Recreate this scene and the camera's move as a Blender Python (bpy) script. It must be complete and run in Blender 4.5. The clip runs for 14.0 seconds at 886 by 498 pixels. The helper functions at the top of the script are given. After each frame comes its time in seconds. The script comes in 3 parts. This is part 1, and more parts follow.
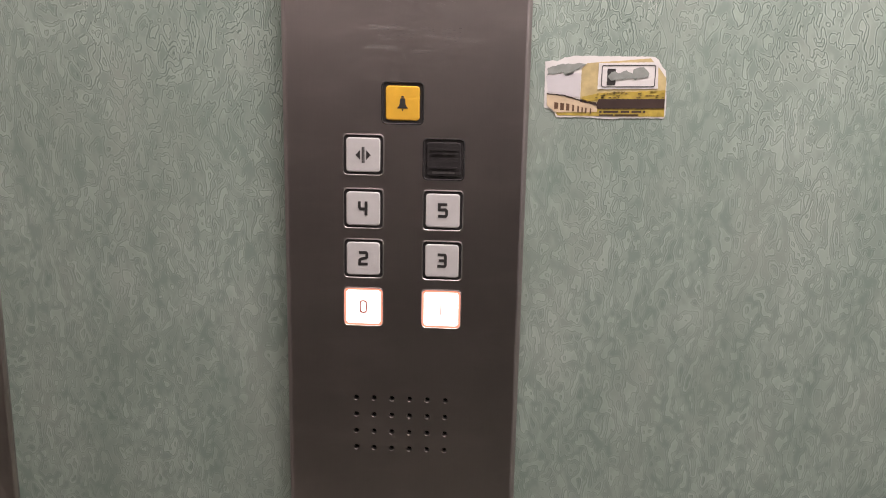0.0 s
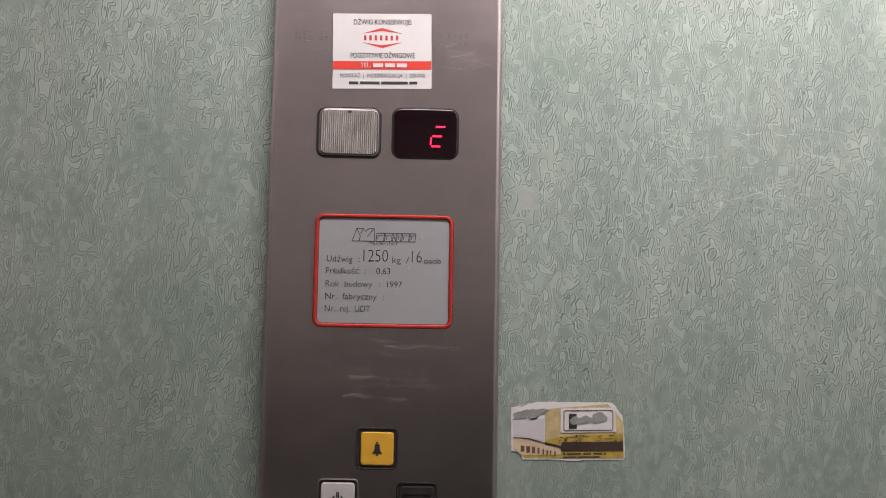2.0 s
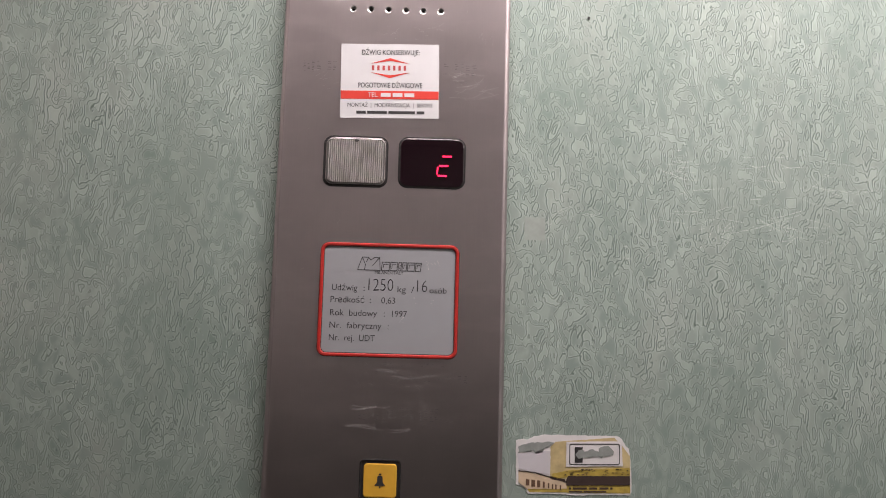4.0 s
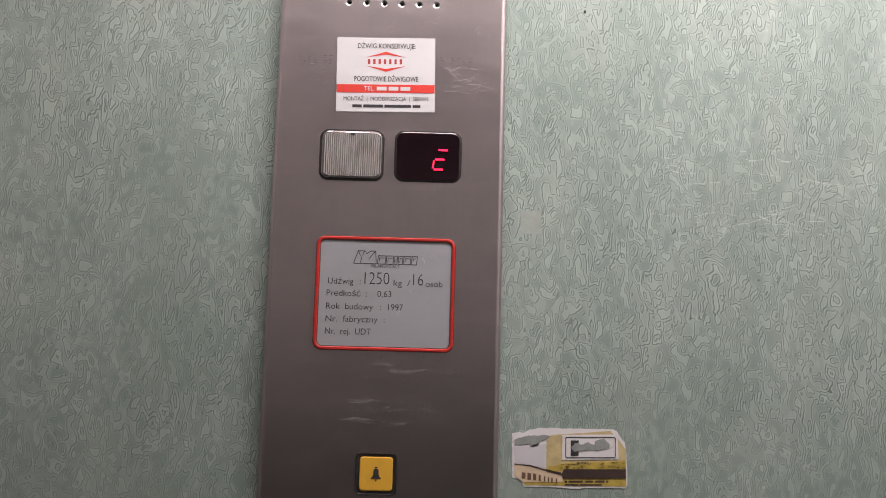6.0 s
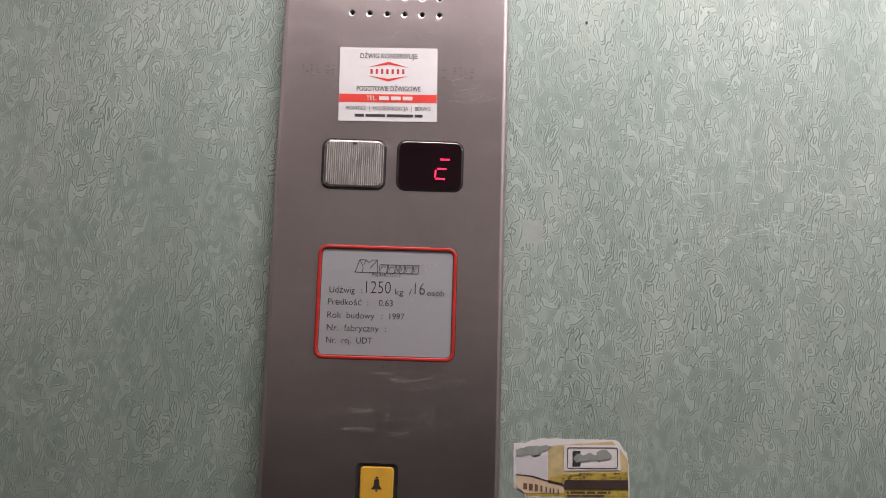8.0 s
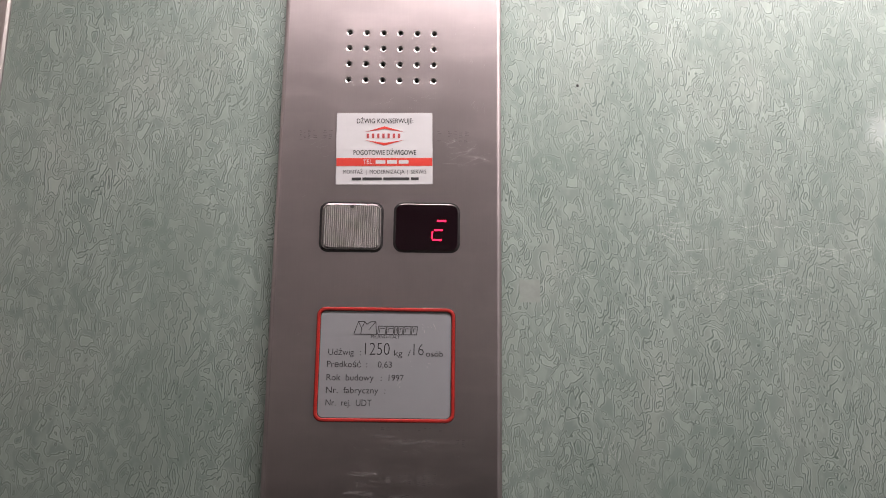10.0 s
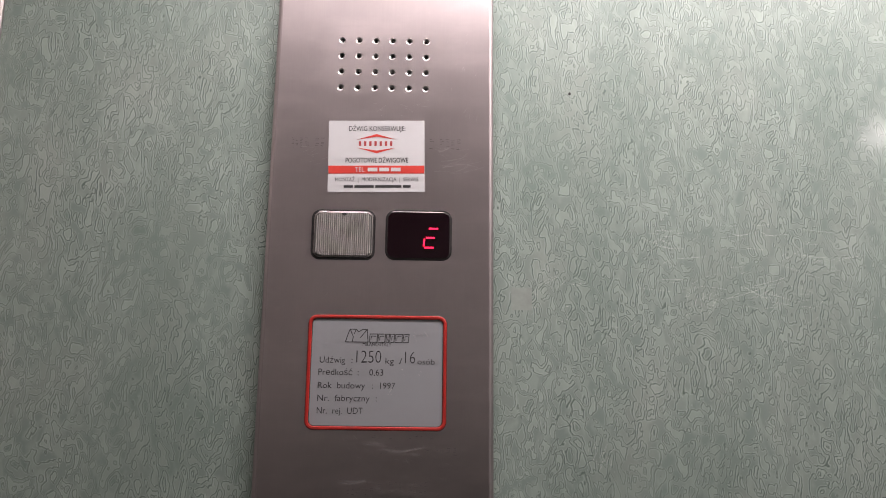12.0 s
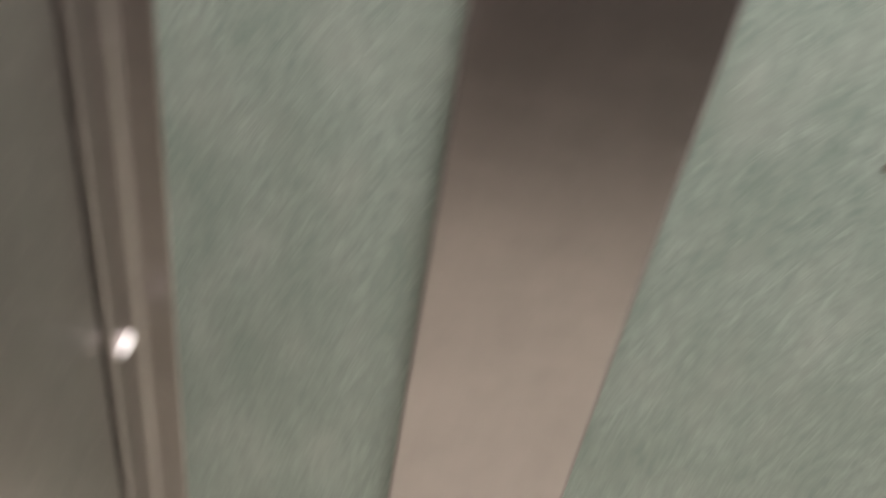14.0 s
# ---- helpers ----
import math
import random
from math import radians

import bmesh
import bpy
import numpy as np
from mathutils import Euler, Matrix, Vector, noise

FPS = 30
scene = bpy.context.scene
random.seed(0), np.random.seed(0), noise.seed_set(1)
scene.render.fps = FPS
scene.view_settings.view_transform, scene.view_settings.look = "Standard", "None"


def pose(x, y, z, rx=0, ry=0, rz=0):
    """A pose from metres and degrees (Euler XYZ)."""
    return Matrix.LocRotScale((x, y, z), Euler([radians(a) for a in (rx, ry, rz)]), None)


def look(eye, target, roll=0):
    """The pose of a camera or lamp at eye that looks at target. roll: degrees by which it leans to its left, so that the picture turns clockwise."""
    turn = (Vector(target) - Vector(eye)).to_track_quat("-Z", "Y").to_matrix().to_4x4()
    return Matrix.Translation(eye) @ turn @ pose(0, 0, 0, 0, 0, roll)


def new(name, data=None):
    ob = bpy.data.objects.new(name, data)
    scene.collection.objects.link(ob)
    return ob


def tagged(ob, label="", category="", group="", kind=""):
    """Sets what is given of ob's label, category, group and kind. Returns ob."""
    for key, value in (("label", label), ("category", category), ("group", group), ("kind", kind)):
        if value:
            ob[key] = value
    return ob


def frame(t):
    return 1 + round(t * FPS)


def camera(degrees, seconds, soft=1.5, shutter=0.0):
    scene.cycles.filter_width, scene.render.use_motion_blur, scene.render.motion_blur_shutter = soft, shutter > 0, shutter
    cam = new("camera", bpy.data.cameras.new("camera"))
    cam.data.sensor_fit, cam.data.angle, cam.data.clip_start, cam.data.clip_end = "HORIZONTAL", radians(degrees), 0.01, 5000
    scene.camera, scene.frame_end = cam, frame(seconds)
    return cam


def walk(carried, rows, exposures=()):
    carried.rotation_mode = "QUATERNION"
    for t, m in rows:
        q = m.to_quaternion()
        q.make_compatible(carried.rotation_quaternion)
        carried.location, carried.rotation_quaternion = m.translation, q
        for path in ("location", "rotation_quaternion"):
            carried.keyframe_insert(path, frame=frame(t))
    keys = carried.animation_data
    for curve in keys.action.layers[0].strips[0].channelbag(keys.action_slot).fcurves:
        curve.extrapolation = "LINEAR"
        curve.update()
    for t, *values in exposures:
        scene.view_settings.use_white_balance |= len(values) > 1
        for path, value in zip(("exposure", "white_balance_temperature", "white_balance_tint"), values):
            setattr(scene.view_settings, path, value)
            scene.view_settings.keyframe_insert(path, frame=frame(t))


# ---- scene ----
cam = camera(53.5, 14.0, soft=1.0, shutter=0.5)
PATH = [
    (0, (0.0767, -0.7416, 1.2931), (-0.0274, 1.2069, 0.8545), 1.09),
    (0.05, (0.0767, -0.7416, 1.2931), (-0.0274, 1.2069, 0.8545), 1.09),
    (0.2, (0.0852, -0.7498, 1.2919), (0.0226, 1.2203, 0.9528), -0.78),
    (0.3, (0.0871, -0.7554, 1.3064), (0.0427, 1.2180, 0.9843), 0.18),
    (0.5, (0.0830, -0.7653, 1.3092), (0.0757, 1.2250, 1.1127), -1.23),
    (0.6, (0.0738, -0.7678, 1.3229), (0.0941, 1.2285, 1.2031), 0.15),
    (0.7, (0.0611, -0.7697, 1.3388), (0.0772, 1.2293, 1.2766), 0.44),
    (0.8, (0.0478, -0.7708, 1.3626), (0.1187, 1.2279, 1.3496), 1.44),
    (0.9, (0.0373, -0.7725, 1.3788), (0.0916, 1.2264, 1.4144), -0.25),
    (1, (0.0326, -0.7754, 1.3785), (0.0647, 1.2204, 1.5040), 0.36),
    (1.5, (0.0433, -0.7882, 1.3799), (0.0382, 1.2073, 1.5137), -0.19),
    (2, (0.0385, -0.7809, 1.3583), (0.0820, 1.2111, 1.5315), 0.96),
    (2.5, (0.0332, -0.7760, 1.3554), (0.0725, 1.2122, 1.5684), 1.97),
    (3, (0.0354, -0.7759, 1.3577), (0.0706, 1.2105, 1.5886), 1.92),
    (5.5, (0.0411, -0.7773, 1.3453), (0.0622, 1.2043, 1.6150), 1.12),
    (6, (0.0414, -0.7762, 1.3493), (0.0725, 1.2079, 1.5988), 1.51),
    (6.5, (0.0400, -0.7743, 1.3445), (0.0738, 1.2085, 1.6037), 1.71),
    (7, (0.0403, -0.7742, 1.3419), (0.0683, 1.2080, 1.6067), 1.87),
    (7.5, (0.0408, -0.7737, 1.3451), (0.0698, 1.2082, 1.6114), 1.87),
    (8, (0.0418, -0.7746, 1.3422), (0.0674, 1.2043, 1.6307), 1.69),
    (8.5, (0.0400, -0.7753, 1.3443), (0.0697, 1.2011, 1.6493), 0.69),
    (9, (0.0394, -0.7756, 1.3386), (0.0702, 1.1914, 1.6993), 0.65),
    (9.2, (0.0386, -0.7769, 1.3402), (0.0721, 1.1864, 1.7202), 0.77),
    (11.5, (0.0484, -0.7815, 1.3389), (0.0680, 1.1681, 1.7847), 0.40),
    (12, (0.0448, -0.7807, 1.3416), (0.0835, 1.1699, 1.7820), 0.69),
    (12.5, (0.0479, -0.7751, 1.3314), (0.0856, 1.1750, 1.7742), 0.87),
    (12.6, (0.0500, -0.7745, 1.3250), (0.0842, 1.1833, 1.7323), 1.00),
    (12.7, (0.0550, -0.7740, 1.3100), (0.0757, 1.2034, 1.6091), 1.90),
    (12.8, (0.0600, -0.7732, 1.2874), (0.0592, 1.2219, 1.4267), 3.34),
    (13, (0.0660, -0.7706, 1.2591), (0.0449, 1.2271, 1.1668), 1.39),
    (13.2, (0.0603, -0.7589, 1.2292), (0.0200, 1.2322, 1.0451), 1.01),
    (13.4, (0.0418, -0.7454, 1.2153), (0.0107, 1.2360, 0.9449), 0.90),
    (13.5, (0.0290, -0.7404, 1.2253), (0.0067, 1.2109, 0.7871), 1.25),
    (13.6, (0.0086, -0.7274, 1.2095), (0.0129, 1.1786, 0.6034), 3.28),
    (13.7, (-0.0093, -0.7118, 1.1838), (0.0108, 1.1420, 0.4335), 5.35),
    (13.8, (-0.0156, -0.6989, 1.1826), (-0.0071, 1.0757, 0.2602), 6.33),
    (13.9, (-0.0261, -0.6867, 1.1665), (-0.0649, 1.0104, 0.1090), 7.45),
    (14, (-0.0579, -0.6730, 1.1665), (-0.1268, 0.9038, -0.0619), 10.11),
]
walk(cam, [(t, look(eye, target, roll)) for t, eye, target, roll in PATH], exposures=[
    (0.0, 0.55, 6750, 10), (0.6, 0.17, 6700, 8), (1.0, -0.15, 6600, 7), (2.5, -0.29, 6550, 9), (7.5, -0.31, 6500, 10), (9.0, -0.39, 6500, 10), (11.5, -0.59, 6500, 10), (12.5, -0.59, 6500, 10), (12.9, -0.04, 6600, 8), (13.5, 0.46, 6800, 8), (14.0, 1.25, 6700, 7),
])

# ---- light: a lift car lit by ceiling lamps only ----
world = bpy.data.worlds.new("world")
world.use_nodes = True
world.node_tree.nodes["Background"].inputs[0].default_value = (0.5, 0.5, 0.5, 1)
world.node_tree.nodes["Background"].inputs[1].default_value = 0.25
scene.world = world

LAMP_POWER = 1.0
WALL_Y = 0.012          # face of the green wall; the control panel's face is at y = 0
CAR = dict(x0=-0.405, x1=1.62, y0=-1.10, z1=2.08)


def area_lamp(name, at, size_x, size_y, watts, color):
    data = bpy.data.lights.new(name, "AREA")
    data.shape, data.size, data.size_y, data.energy, data.color = "RECTANGLE", size_x, size_y, watts, color
    ob = new(name, data)
    ob.location = at
    return ob


# ---- materials ----
def material(name, color=(0.5, 0.5, 0.5), rough=0.5, metal=0.0, spec=0.5):
    m = bpy.data.materials.new(name)
    m.use_nodes = True
    b = m.node_tree.nodes["Principled BSDF"]
    b.inputs["Base Color"].default_value = (*color, 1)
    b.inputs["Roughness"].default_value = rough
    b.inputs["Metallic"].default_value = metal
    b.inputs["Specular IOR Level"].default_value = spec
    return m, m.node_tree, b


def nd(nt, kind, **kw):
    n = nt.nodes.new(kind)
    for k, v in kw.items():
        n.inputs[k].default_value = v
    return n


def coords(nt, scale):
    tc = nt.nodes.new("ShaderNodeTexCoord")
    mp = nd(nt, "ShaderNodeMapping", Scale=scale)
    nt.links.new(tc.outputs["Object"], mp.inputs["Vector"])
    return mp.outputs["Vector"]


def noise_tex(nt, vec, scale, detail=2.0, rough=0.5, distortion=0.0):
    n = nd(nt, "ShaderNodeTexNoise", Scale=scale, Detail=detail, Roughness=rough, Distortion=distortion)
    nt.links.new(vec, n.inputs["Vector"])
    return n.outputs["Fac"]


def math_node(nt, op, a, b=None):
    n = nt.nodes.new("ShaderNodeMath")
    n.operation = op
    for i, v in enumerate((a, b)):
        if v is None:
            continue
        if isinstance(v, (int, float)):
            n.inputs[i].default_value = v
        else:
            nt.links.new(v, n.inputs[i])
    return n.outputs[0]


def ramp(nt, fac, stops):
    n = nt.nodes.new("ShaderNodeValToRGB")
    e = n.color_ramp.elements
    while len(e) < len(stops):
        e.new(0.5)
    for el, (p, c) in zip(e, stops):
        el.position = p
        el.color = (*c, 1) if len(c) == 3 else c
    nt.links.new(fac, n.inputs["Fac"])
    return n.outputs["Color"]


def mix(nt, fac, a, b, blend="MIX"):
    n = nt.nodes.new("ShaderNodeMix")
    n.data_type, n.blend_type = "RGBA", blend
    for sock, v in ((n.inputs[0], fac), (n.inputs[6], a), (n.inputs[7], b)):
        if isinstance(v, (int, float)):
            sock.default_value = v
        elif isinstance(v, tuple):
            sock.default_value = (*v, 1)
        else:
            nt.links.new(v, sock)
    return n.outputs[2]


def bump(nt, b, height, strength, distance):
    n = nd(nt, "ShaderNodeBump", Strength=strength, Distance=distance)
    nt.links.new(height, n.inputs["Height"])
    nt.links.new(n.outputs["Normal"], b.inputs["Normal"])


def grey(v):
    return (v, v, v)


def laminate(name, base, light, line, rough):
    """Decorative laminate: islands of two tones outlined by thin dark contours, drawn out upwards."""
    m, nt, b = material(name, base, rough)
    vec = coords(nt, (1.0, 1.0, 0.54))
    warp = nd(nt, "ShaderNodeTexNoise", Scale=26.0, Detail=1.0)
    nt.links.new(vec, warp.inputs["Vector"])
    off = nt.nodes.new("ShaderNodeVectorMath")
    off.operation = "MULTIPLY_ADD"
    off.inputs[1].default_value = (0.014, 0.014, 0.014)
    nt.links.new(warp.outputs["Color"], off.inputs[0])
    nt.links.new(vec, off.inputs[2])
    wv = off.outputs[0]
    patch = noise_tex(nt, vec, 7.0, 2.0)

    def level(shift):
        moved = nt.nodes.new("ShaderNodeVectorMath")
        moved.operation = "ADD"
        moved.inputs[1].default_value = shift
        nt.links.new(wv, moved.inputs[0])
        return math_node(nt, "FLOOR", math_node(nt, "MULTIPLY", noise_tex(nt, moved.outputs[0], 106.0, 1.8, 0.42, 0.15), 8.6))

    here = level((0.0, 0.0, 0.0))

    def border(d):
        """1 where the tone changes within the distance d: a contour of even width."""
        out = None
        for sh in ((d, 0.0, 0.0), (0.0, 0.0, d * 0.54)):
            diff = math_node(nt, "ABSOLUTE", math_node(nt, "SUBTRACT", level(sh), here))
            out = diff if out is None else math_node(nt, "MAXIMUM", out, diff)
        return math_node(nt, "MINIMUM", out, 1.0)

    tone = nt.nodes.new("ShaderNodeTexWhiteNoise")
    tone.noise_dimensions = "1D"
    nt.links.new(math_node(nt, "ADD", here, 3.37), tone.inputs["W"])
    odd = math_node(nt, "MODULO", here, 2.0)
    blend = math_node(nt, "ADD", math_node(nt, "MULTIPLY", odd, 0.36), math_node(nt, "MULTIPLY", tone.outputs["Value"], 0.5))
    fill = mix(nt, blend, base, light)
    soft = noise_tex(nt, wv, 95.0, 2.0, 0.5)
    fill = mix(nt, ramp(nt, soft, [(0.47, grey(0.0)), (0.60, grey(0.34))]), fill, tuple(c * 1.12 for c in light))
    tint = noise_tex(nt, vec, 19.0, 2.0)
    fill = mix(nt, ramp(nt, tint, [(0.45, grey(0.0)), (0.72, grey(0.4))]), fill, (light[0] * 1.02, light[1] * 0.93, light[2] * 0.93))
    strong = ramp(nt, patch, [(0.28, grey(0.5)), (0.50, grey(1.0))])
    # contours painted weaker low on the wall to imitate blur there
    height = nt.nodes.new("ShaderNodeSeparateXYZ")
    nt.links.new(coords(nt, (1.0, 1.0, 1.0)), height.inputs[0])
    low_fade = math_node(nt, "ADD", height.outputs["Z"], math_node(nt, "MULTIPLY", patch, 0.3))
    strong = mix(nt, 1.0, strong, ramp(nt, math_node(nt, "MULTIPLY", low_fade, 0.5), [(0.62, grey(0.45)), (0.74, grey(1.0))]), "MULTIPLY")
    halo = math_node(nt, "MULTIPLY", math_node(nt, "ADD", border(-0.0008), border(0.0017)), 0.6)
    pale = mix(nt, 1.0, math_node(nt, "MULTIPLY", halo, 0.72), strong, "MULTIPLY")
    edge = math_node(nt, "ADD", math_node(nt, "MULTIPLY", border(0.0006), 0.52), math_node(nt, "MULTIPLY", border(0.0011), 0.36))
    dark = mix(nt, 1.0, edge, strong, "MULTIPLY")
    col = mix(nt, pale, fill, tuple(c * 1.26 for c in light))
    col = mix(nt, dark, col, line)
    cloud = noise_tex(nt, vec, 13.0, 3.0, 0.55)
    col = mix(nt, ramp(nt, cloud, [(0.36, grey(0.0)), (0.64, grey(0.34))]), col, tuple(c * 0.9 for c in base))
    # wear: faint grime and lighter handled areas
    grime = noise_tex(nt, vec, 3.0, 4.0, 0.6)
    col = mix(nt, ramp(nt, grime, [(0.3, grey(0.0)), (0.8, grey(0.22))]), col, tuple(c * 0.8 for c in base))
    nt.links.new(col, b.inputs["Base Color"])
    r = ramp(nt, noise_tex(nt, vec, 11.0, 5.0, 0.7), [(0.3, grey(rough - 0.06)), (0.75, grey(rough + 0.12))])
    nt.links.new(r, b.inputs["Roughness"])
    b.inputs["Coat Weight"].default_value = 0.45
    b.inputs["Coat Roughness"].default_value = 0.13
    relief = math_node(nt, "SUBTRACT", math_node(nt, "MULTIPLY", noise_tex(nt, vec, 260.0, 2.0), 0.35), math_node(nt, "MULTIPLY", border(0.0007), 0.5))
    bump(nt, b, relief, 0.14, 0.0006)
    return m


def brushed_steel(name, color, rough, grain=1.0, spread=0.0):
    m, nt, b = material(name, color, rough, 1.0)
    if spread:
        tan = nt.nodes.new("ShaderNodeTangent")
        tan.direction_type, tan.uv_map = "UV_MAP", "plan"
        nt.links.new(tan.outputs["Tangent"], b.inputs["Tangent"])
        b.inputs["Anisotropic"].default_value = spread
    vec = coords(nt, (1.0, 1.0, 0.02))
    g = noise_tex(nt, vec, 900.0, 3.0, 0.6)
    blot = noise_tex(nt, coords(nt, (1.0, 1.0, 0.7)), 9.0, 5.0, 0.65)
    smear = noise_tex(nt, coords(nt, (0.5, 1.0, 1.6)), 24.0, 4.0, 0.6)
    c = mix(nt, ramp(nt, g, [(0.3, grey(0.0)), (0.7, grey(0.35 * grain))]), color, tuple(v * 0.82 for v in color))
    c = mix(nt, ramp(nt, blot, [(0.38, grey(0.0)), (0.66, grey(0.6))]), c, tuple(v * 0.80 for v in color))
    c = mix(nt, ramp(nt, smear, [(0.50, grey(0.0)), (0.70, grey(0.4))]), c, tuple(min(1.0, v * 1.14) for v in color))
    nt.links.new(c, b.inputs["Base Color"])
    r = math_node(nt, "ADD", math_node(nt, "MULTIPLY", smear, 0.16), rough - 0.08)
    r = math_node(nt, "ADD", math_node(nt, "MULTIPLY", g, 0.10), r)
    nt.links.new(r, b.inputs["Roughness"])
    bump(nt, b, g, 0.05 * grain, 0.0004)
    return m


def plain(name, color, rough=0.5, metal=0.0, scale=60.0, amount=0.12, spec=0.5):
    """A plain surface with slight uneven tone and handling wear."""
    m, nt, b = material(name, color, rough, metal, spec)
    vec = coords(nt, (1, 1, 1))
    n = noise_tex(nt, vec, scale, 4.0, 0.6)
    c = mix(nt, ramp(nt, n, [(0.3, grey(0.0)), (0.75, grey(1.0))]), color, tuple(v * (1 - amount) for v in color))
    nt.links.new(c, b.inputs["Base Color"])
    nt.links.new(math_node(nt, "ADD", math_node(nt, "MULTIPLY", n, 0.14), rough - 0.07), b.inputs["Roughness"])
    return m


def glowing(name, color, strength, base=(0.6, 0.6, 0.6)):
    m, nt, b = material(name, base, 0.4)
    b.inputs["Emission Color"].default_value = (*color, 1)
    b.inputs["Emission Strength"].default_value = strength
    return m


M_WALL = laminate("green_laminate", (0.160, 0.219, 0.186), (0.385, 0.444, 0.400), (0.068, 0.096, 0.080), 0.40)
# Opposite wall's two tones are made up to shape what the steel reflects.
M_REFLECT_DARK = plain("unseen_dark_wall", (0.048, 0.047, 0.042), 0.55, 0.0, 14.0, 0.3)
M_REFLECT_PALE = plain("unseen_pale_wall", (0.41, 0.41, 0.40), 0.5, 0.0, 12.0, 0.12)
M_STEEL = brushed_steel("brushed_steel", (0.485, 0.428, 0.424), 0.39, 0.4, 0.76)
M_RIM_DIM = brushed_steel("dim_hole_rim", (0.46, 0.41, 0.40), 0.4, 0.3)
M_EDGE = brushed_steel("worn_edge_steel", (0.40, 0.355, 0.35), 0.44, 0.5)
M_JAMB = brushed_steel("jamb_steel", (0.43, 0.395, 0.375), 0.36)
M_RIM_BRIGHT = plain("bright_hole_rim", (0.70, 0.67, 0.66), 0.30, 1.0, 80.0, 0.1)
M_LIP = plain("dull_rim", (0.42, 0.39, 0.38), 0.42, 1.0, 80.0, 0.3)
M_GHOST = plain("glue_ghost", (0.25, 0.228, 0.22), 0.7, 0.0, 300.0, 0.35)
M_SCRATCH = plain("bare_scratch", (0.66, 0.62, 0.61), 0.6, 0.75, 200.0, 0.2)
M_SCUFF = plain("white_scuff", (0.66, 0.70, 0.66), 0.7, 0.0, 200.0, 0.2)
M_HOLE = plain("hole_dark", (0.012, 0.011, 0.011), 0.7)
M_BLACK = plain("black_plastic", (0.034, 0.031, 0.032), 0.22, 0.0, 120.0, 0.3)
M_BLACKGLOSS = plain("black_acrylic", (0.10, 0.09, 0.09), 0.12, 0.7, 90.0, 0.1)
M_TAPE = plain("tape_residue", (0.315, 0.355, 0.318), 0.5, 0.0, 120.0, 0.2)
M_WORN = plain("worn_black", (0.055, 0.05, 0.05), 0.6, 0.0, 500.0, 0.6)
M_CAP = plain("white_key", (0.54, 0.525, 0.525), 0.38, 0.0, 70.0, 0.10)
M_YELLOW = plain("yellow_key", (0.72, 0.405, 0.045), 0.36, 0.0, 70.0, 0.12)
M_INK = plain("black_print", (0.03, 0.028, 0.028), 0.5, 0.0, 300.0, 0.3)
M_ENGRAVE = plain("engraved_grey", (0.035, 0.035, 0.037), 0.6, 0.0, 300.0, 0.4)
M_PAPER = plain("white_sticker", (0.58, 0.575, 0.575), 0.42, 0.0, 40.0, 0.05)
M_RED = plain("red_print", (0.62, 0.045, 0.03), 0.42, 0.0, 60.0, 0.1)
M_LOGO = plain("dark_red_print", (0.45, 0.06, 0.06), 0.45, 0.0, 60.0, 0.1)
M_FRAME = plain("red_frame", (0.44, 0.022, 0.016), 0.34, 0.0, 90.0, 0.2)
M_PLATE = plain("grey_plate", (0.295, 0.30, 0.31), 0.42, 0.0, 30.0, 0.06)
def ribbed_plastic():
    """Grey ribbed plastic, clouded with dust; upright streaks paint the ribs' bright reflections."""
    m, nt, b = material("ribbed_lens", (0.34, 0.32, 0.31), 0.14)
    rib_glint = noise_tex(nt, coords(nt, (1.0, 1.0, 0.10)), 420.0, 3.0, 0.6)
    dust = noise_tex(nt, coords(nt, (1.0, 1.0, 1.0)), 60.0, 4.0, 0.6)
    c = mix(nt, ramp(nt, rib_glint, [(0.35, grey(0.0)), (0.65, grey(1.0))]), (0.20, 0.19, 0.18), (0.44, 0.42, 0.40))
    c = mix(nt, ramp(nt, dust, [(0.40, grey(0.0)), (0.75, grey(0.5))]), c, (0.40, 0.38, 0.36))
    nt.links.new(c, b.inputs["Base Color"])
    nt.links.new(math_node(nt, "ADD", math_node(nt, "MULTIPLY", dust, 0.25), 0.05), b.inputs["Roughness"])
    return m


M_LENS = ribbed_plastic()
M_LENSBACK = plain("lens_edge", (0.10, 0.095, 0.09), 0.4)
M_GLASS = plain("display_window", (0.008, 0.002, 0.004), 0.07, 0.0, 60.0, 0.2, 0.25)
M_LED = glowing("red_led", (1.0, 0.012, 0.07), 4.0, (0.3, 0.01, 0.01))
M_LIT = glowing("lit_key", (1.0, 0.84, 0.82), 0.95, (0.7, 0.66, 0.66))
M_LITRIM = glowing("lit_key_rim", (1.0, 0.30, 0.20), 0.85, (0.5, 0.1, 0.06))
M_LITINK = glowing("lit_digit", (0.70, 0.12, 0.10), 0.22, (0.12, 0.02, 0.02))
M_CARD = plain("card_white", (0.66, 0.64, 0.63), 0.4, 0.0, 60.0, 0.08)
M_CARDY = plain("card_yellow", (0.50, 0.37, 0.075), 0.4, 0.0, 160.0, 0.4)
M_CARDP = plain("card_pale_yellow", (0.56, 0.45, 0.23), 0.4, 0.0, 110.0, 0.35)
M_CARDB = plain("card_brown", (0.055, 0.035, 0.03), 0.42, 0.0, 60.0, 0.3)
M_CARDSKY = plain("card_sky", (0.55, 0.53, 0.55), 0.4, 0.0, 50.0, 0.1)
M_CARDW = plain("card_window_brown", (0.16, 0.09, 0.055), 0.42, 0.0, 80.0, 0.4)
M_HOUSE = plain("card_house", (0.66, 0.52, 0.36), 0.4, 0.0, 60.0, 0.3)
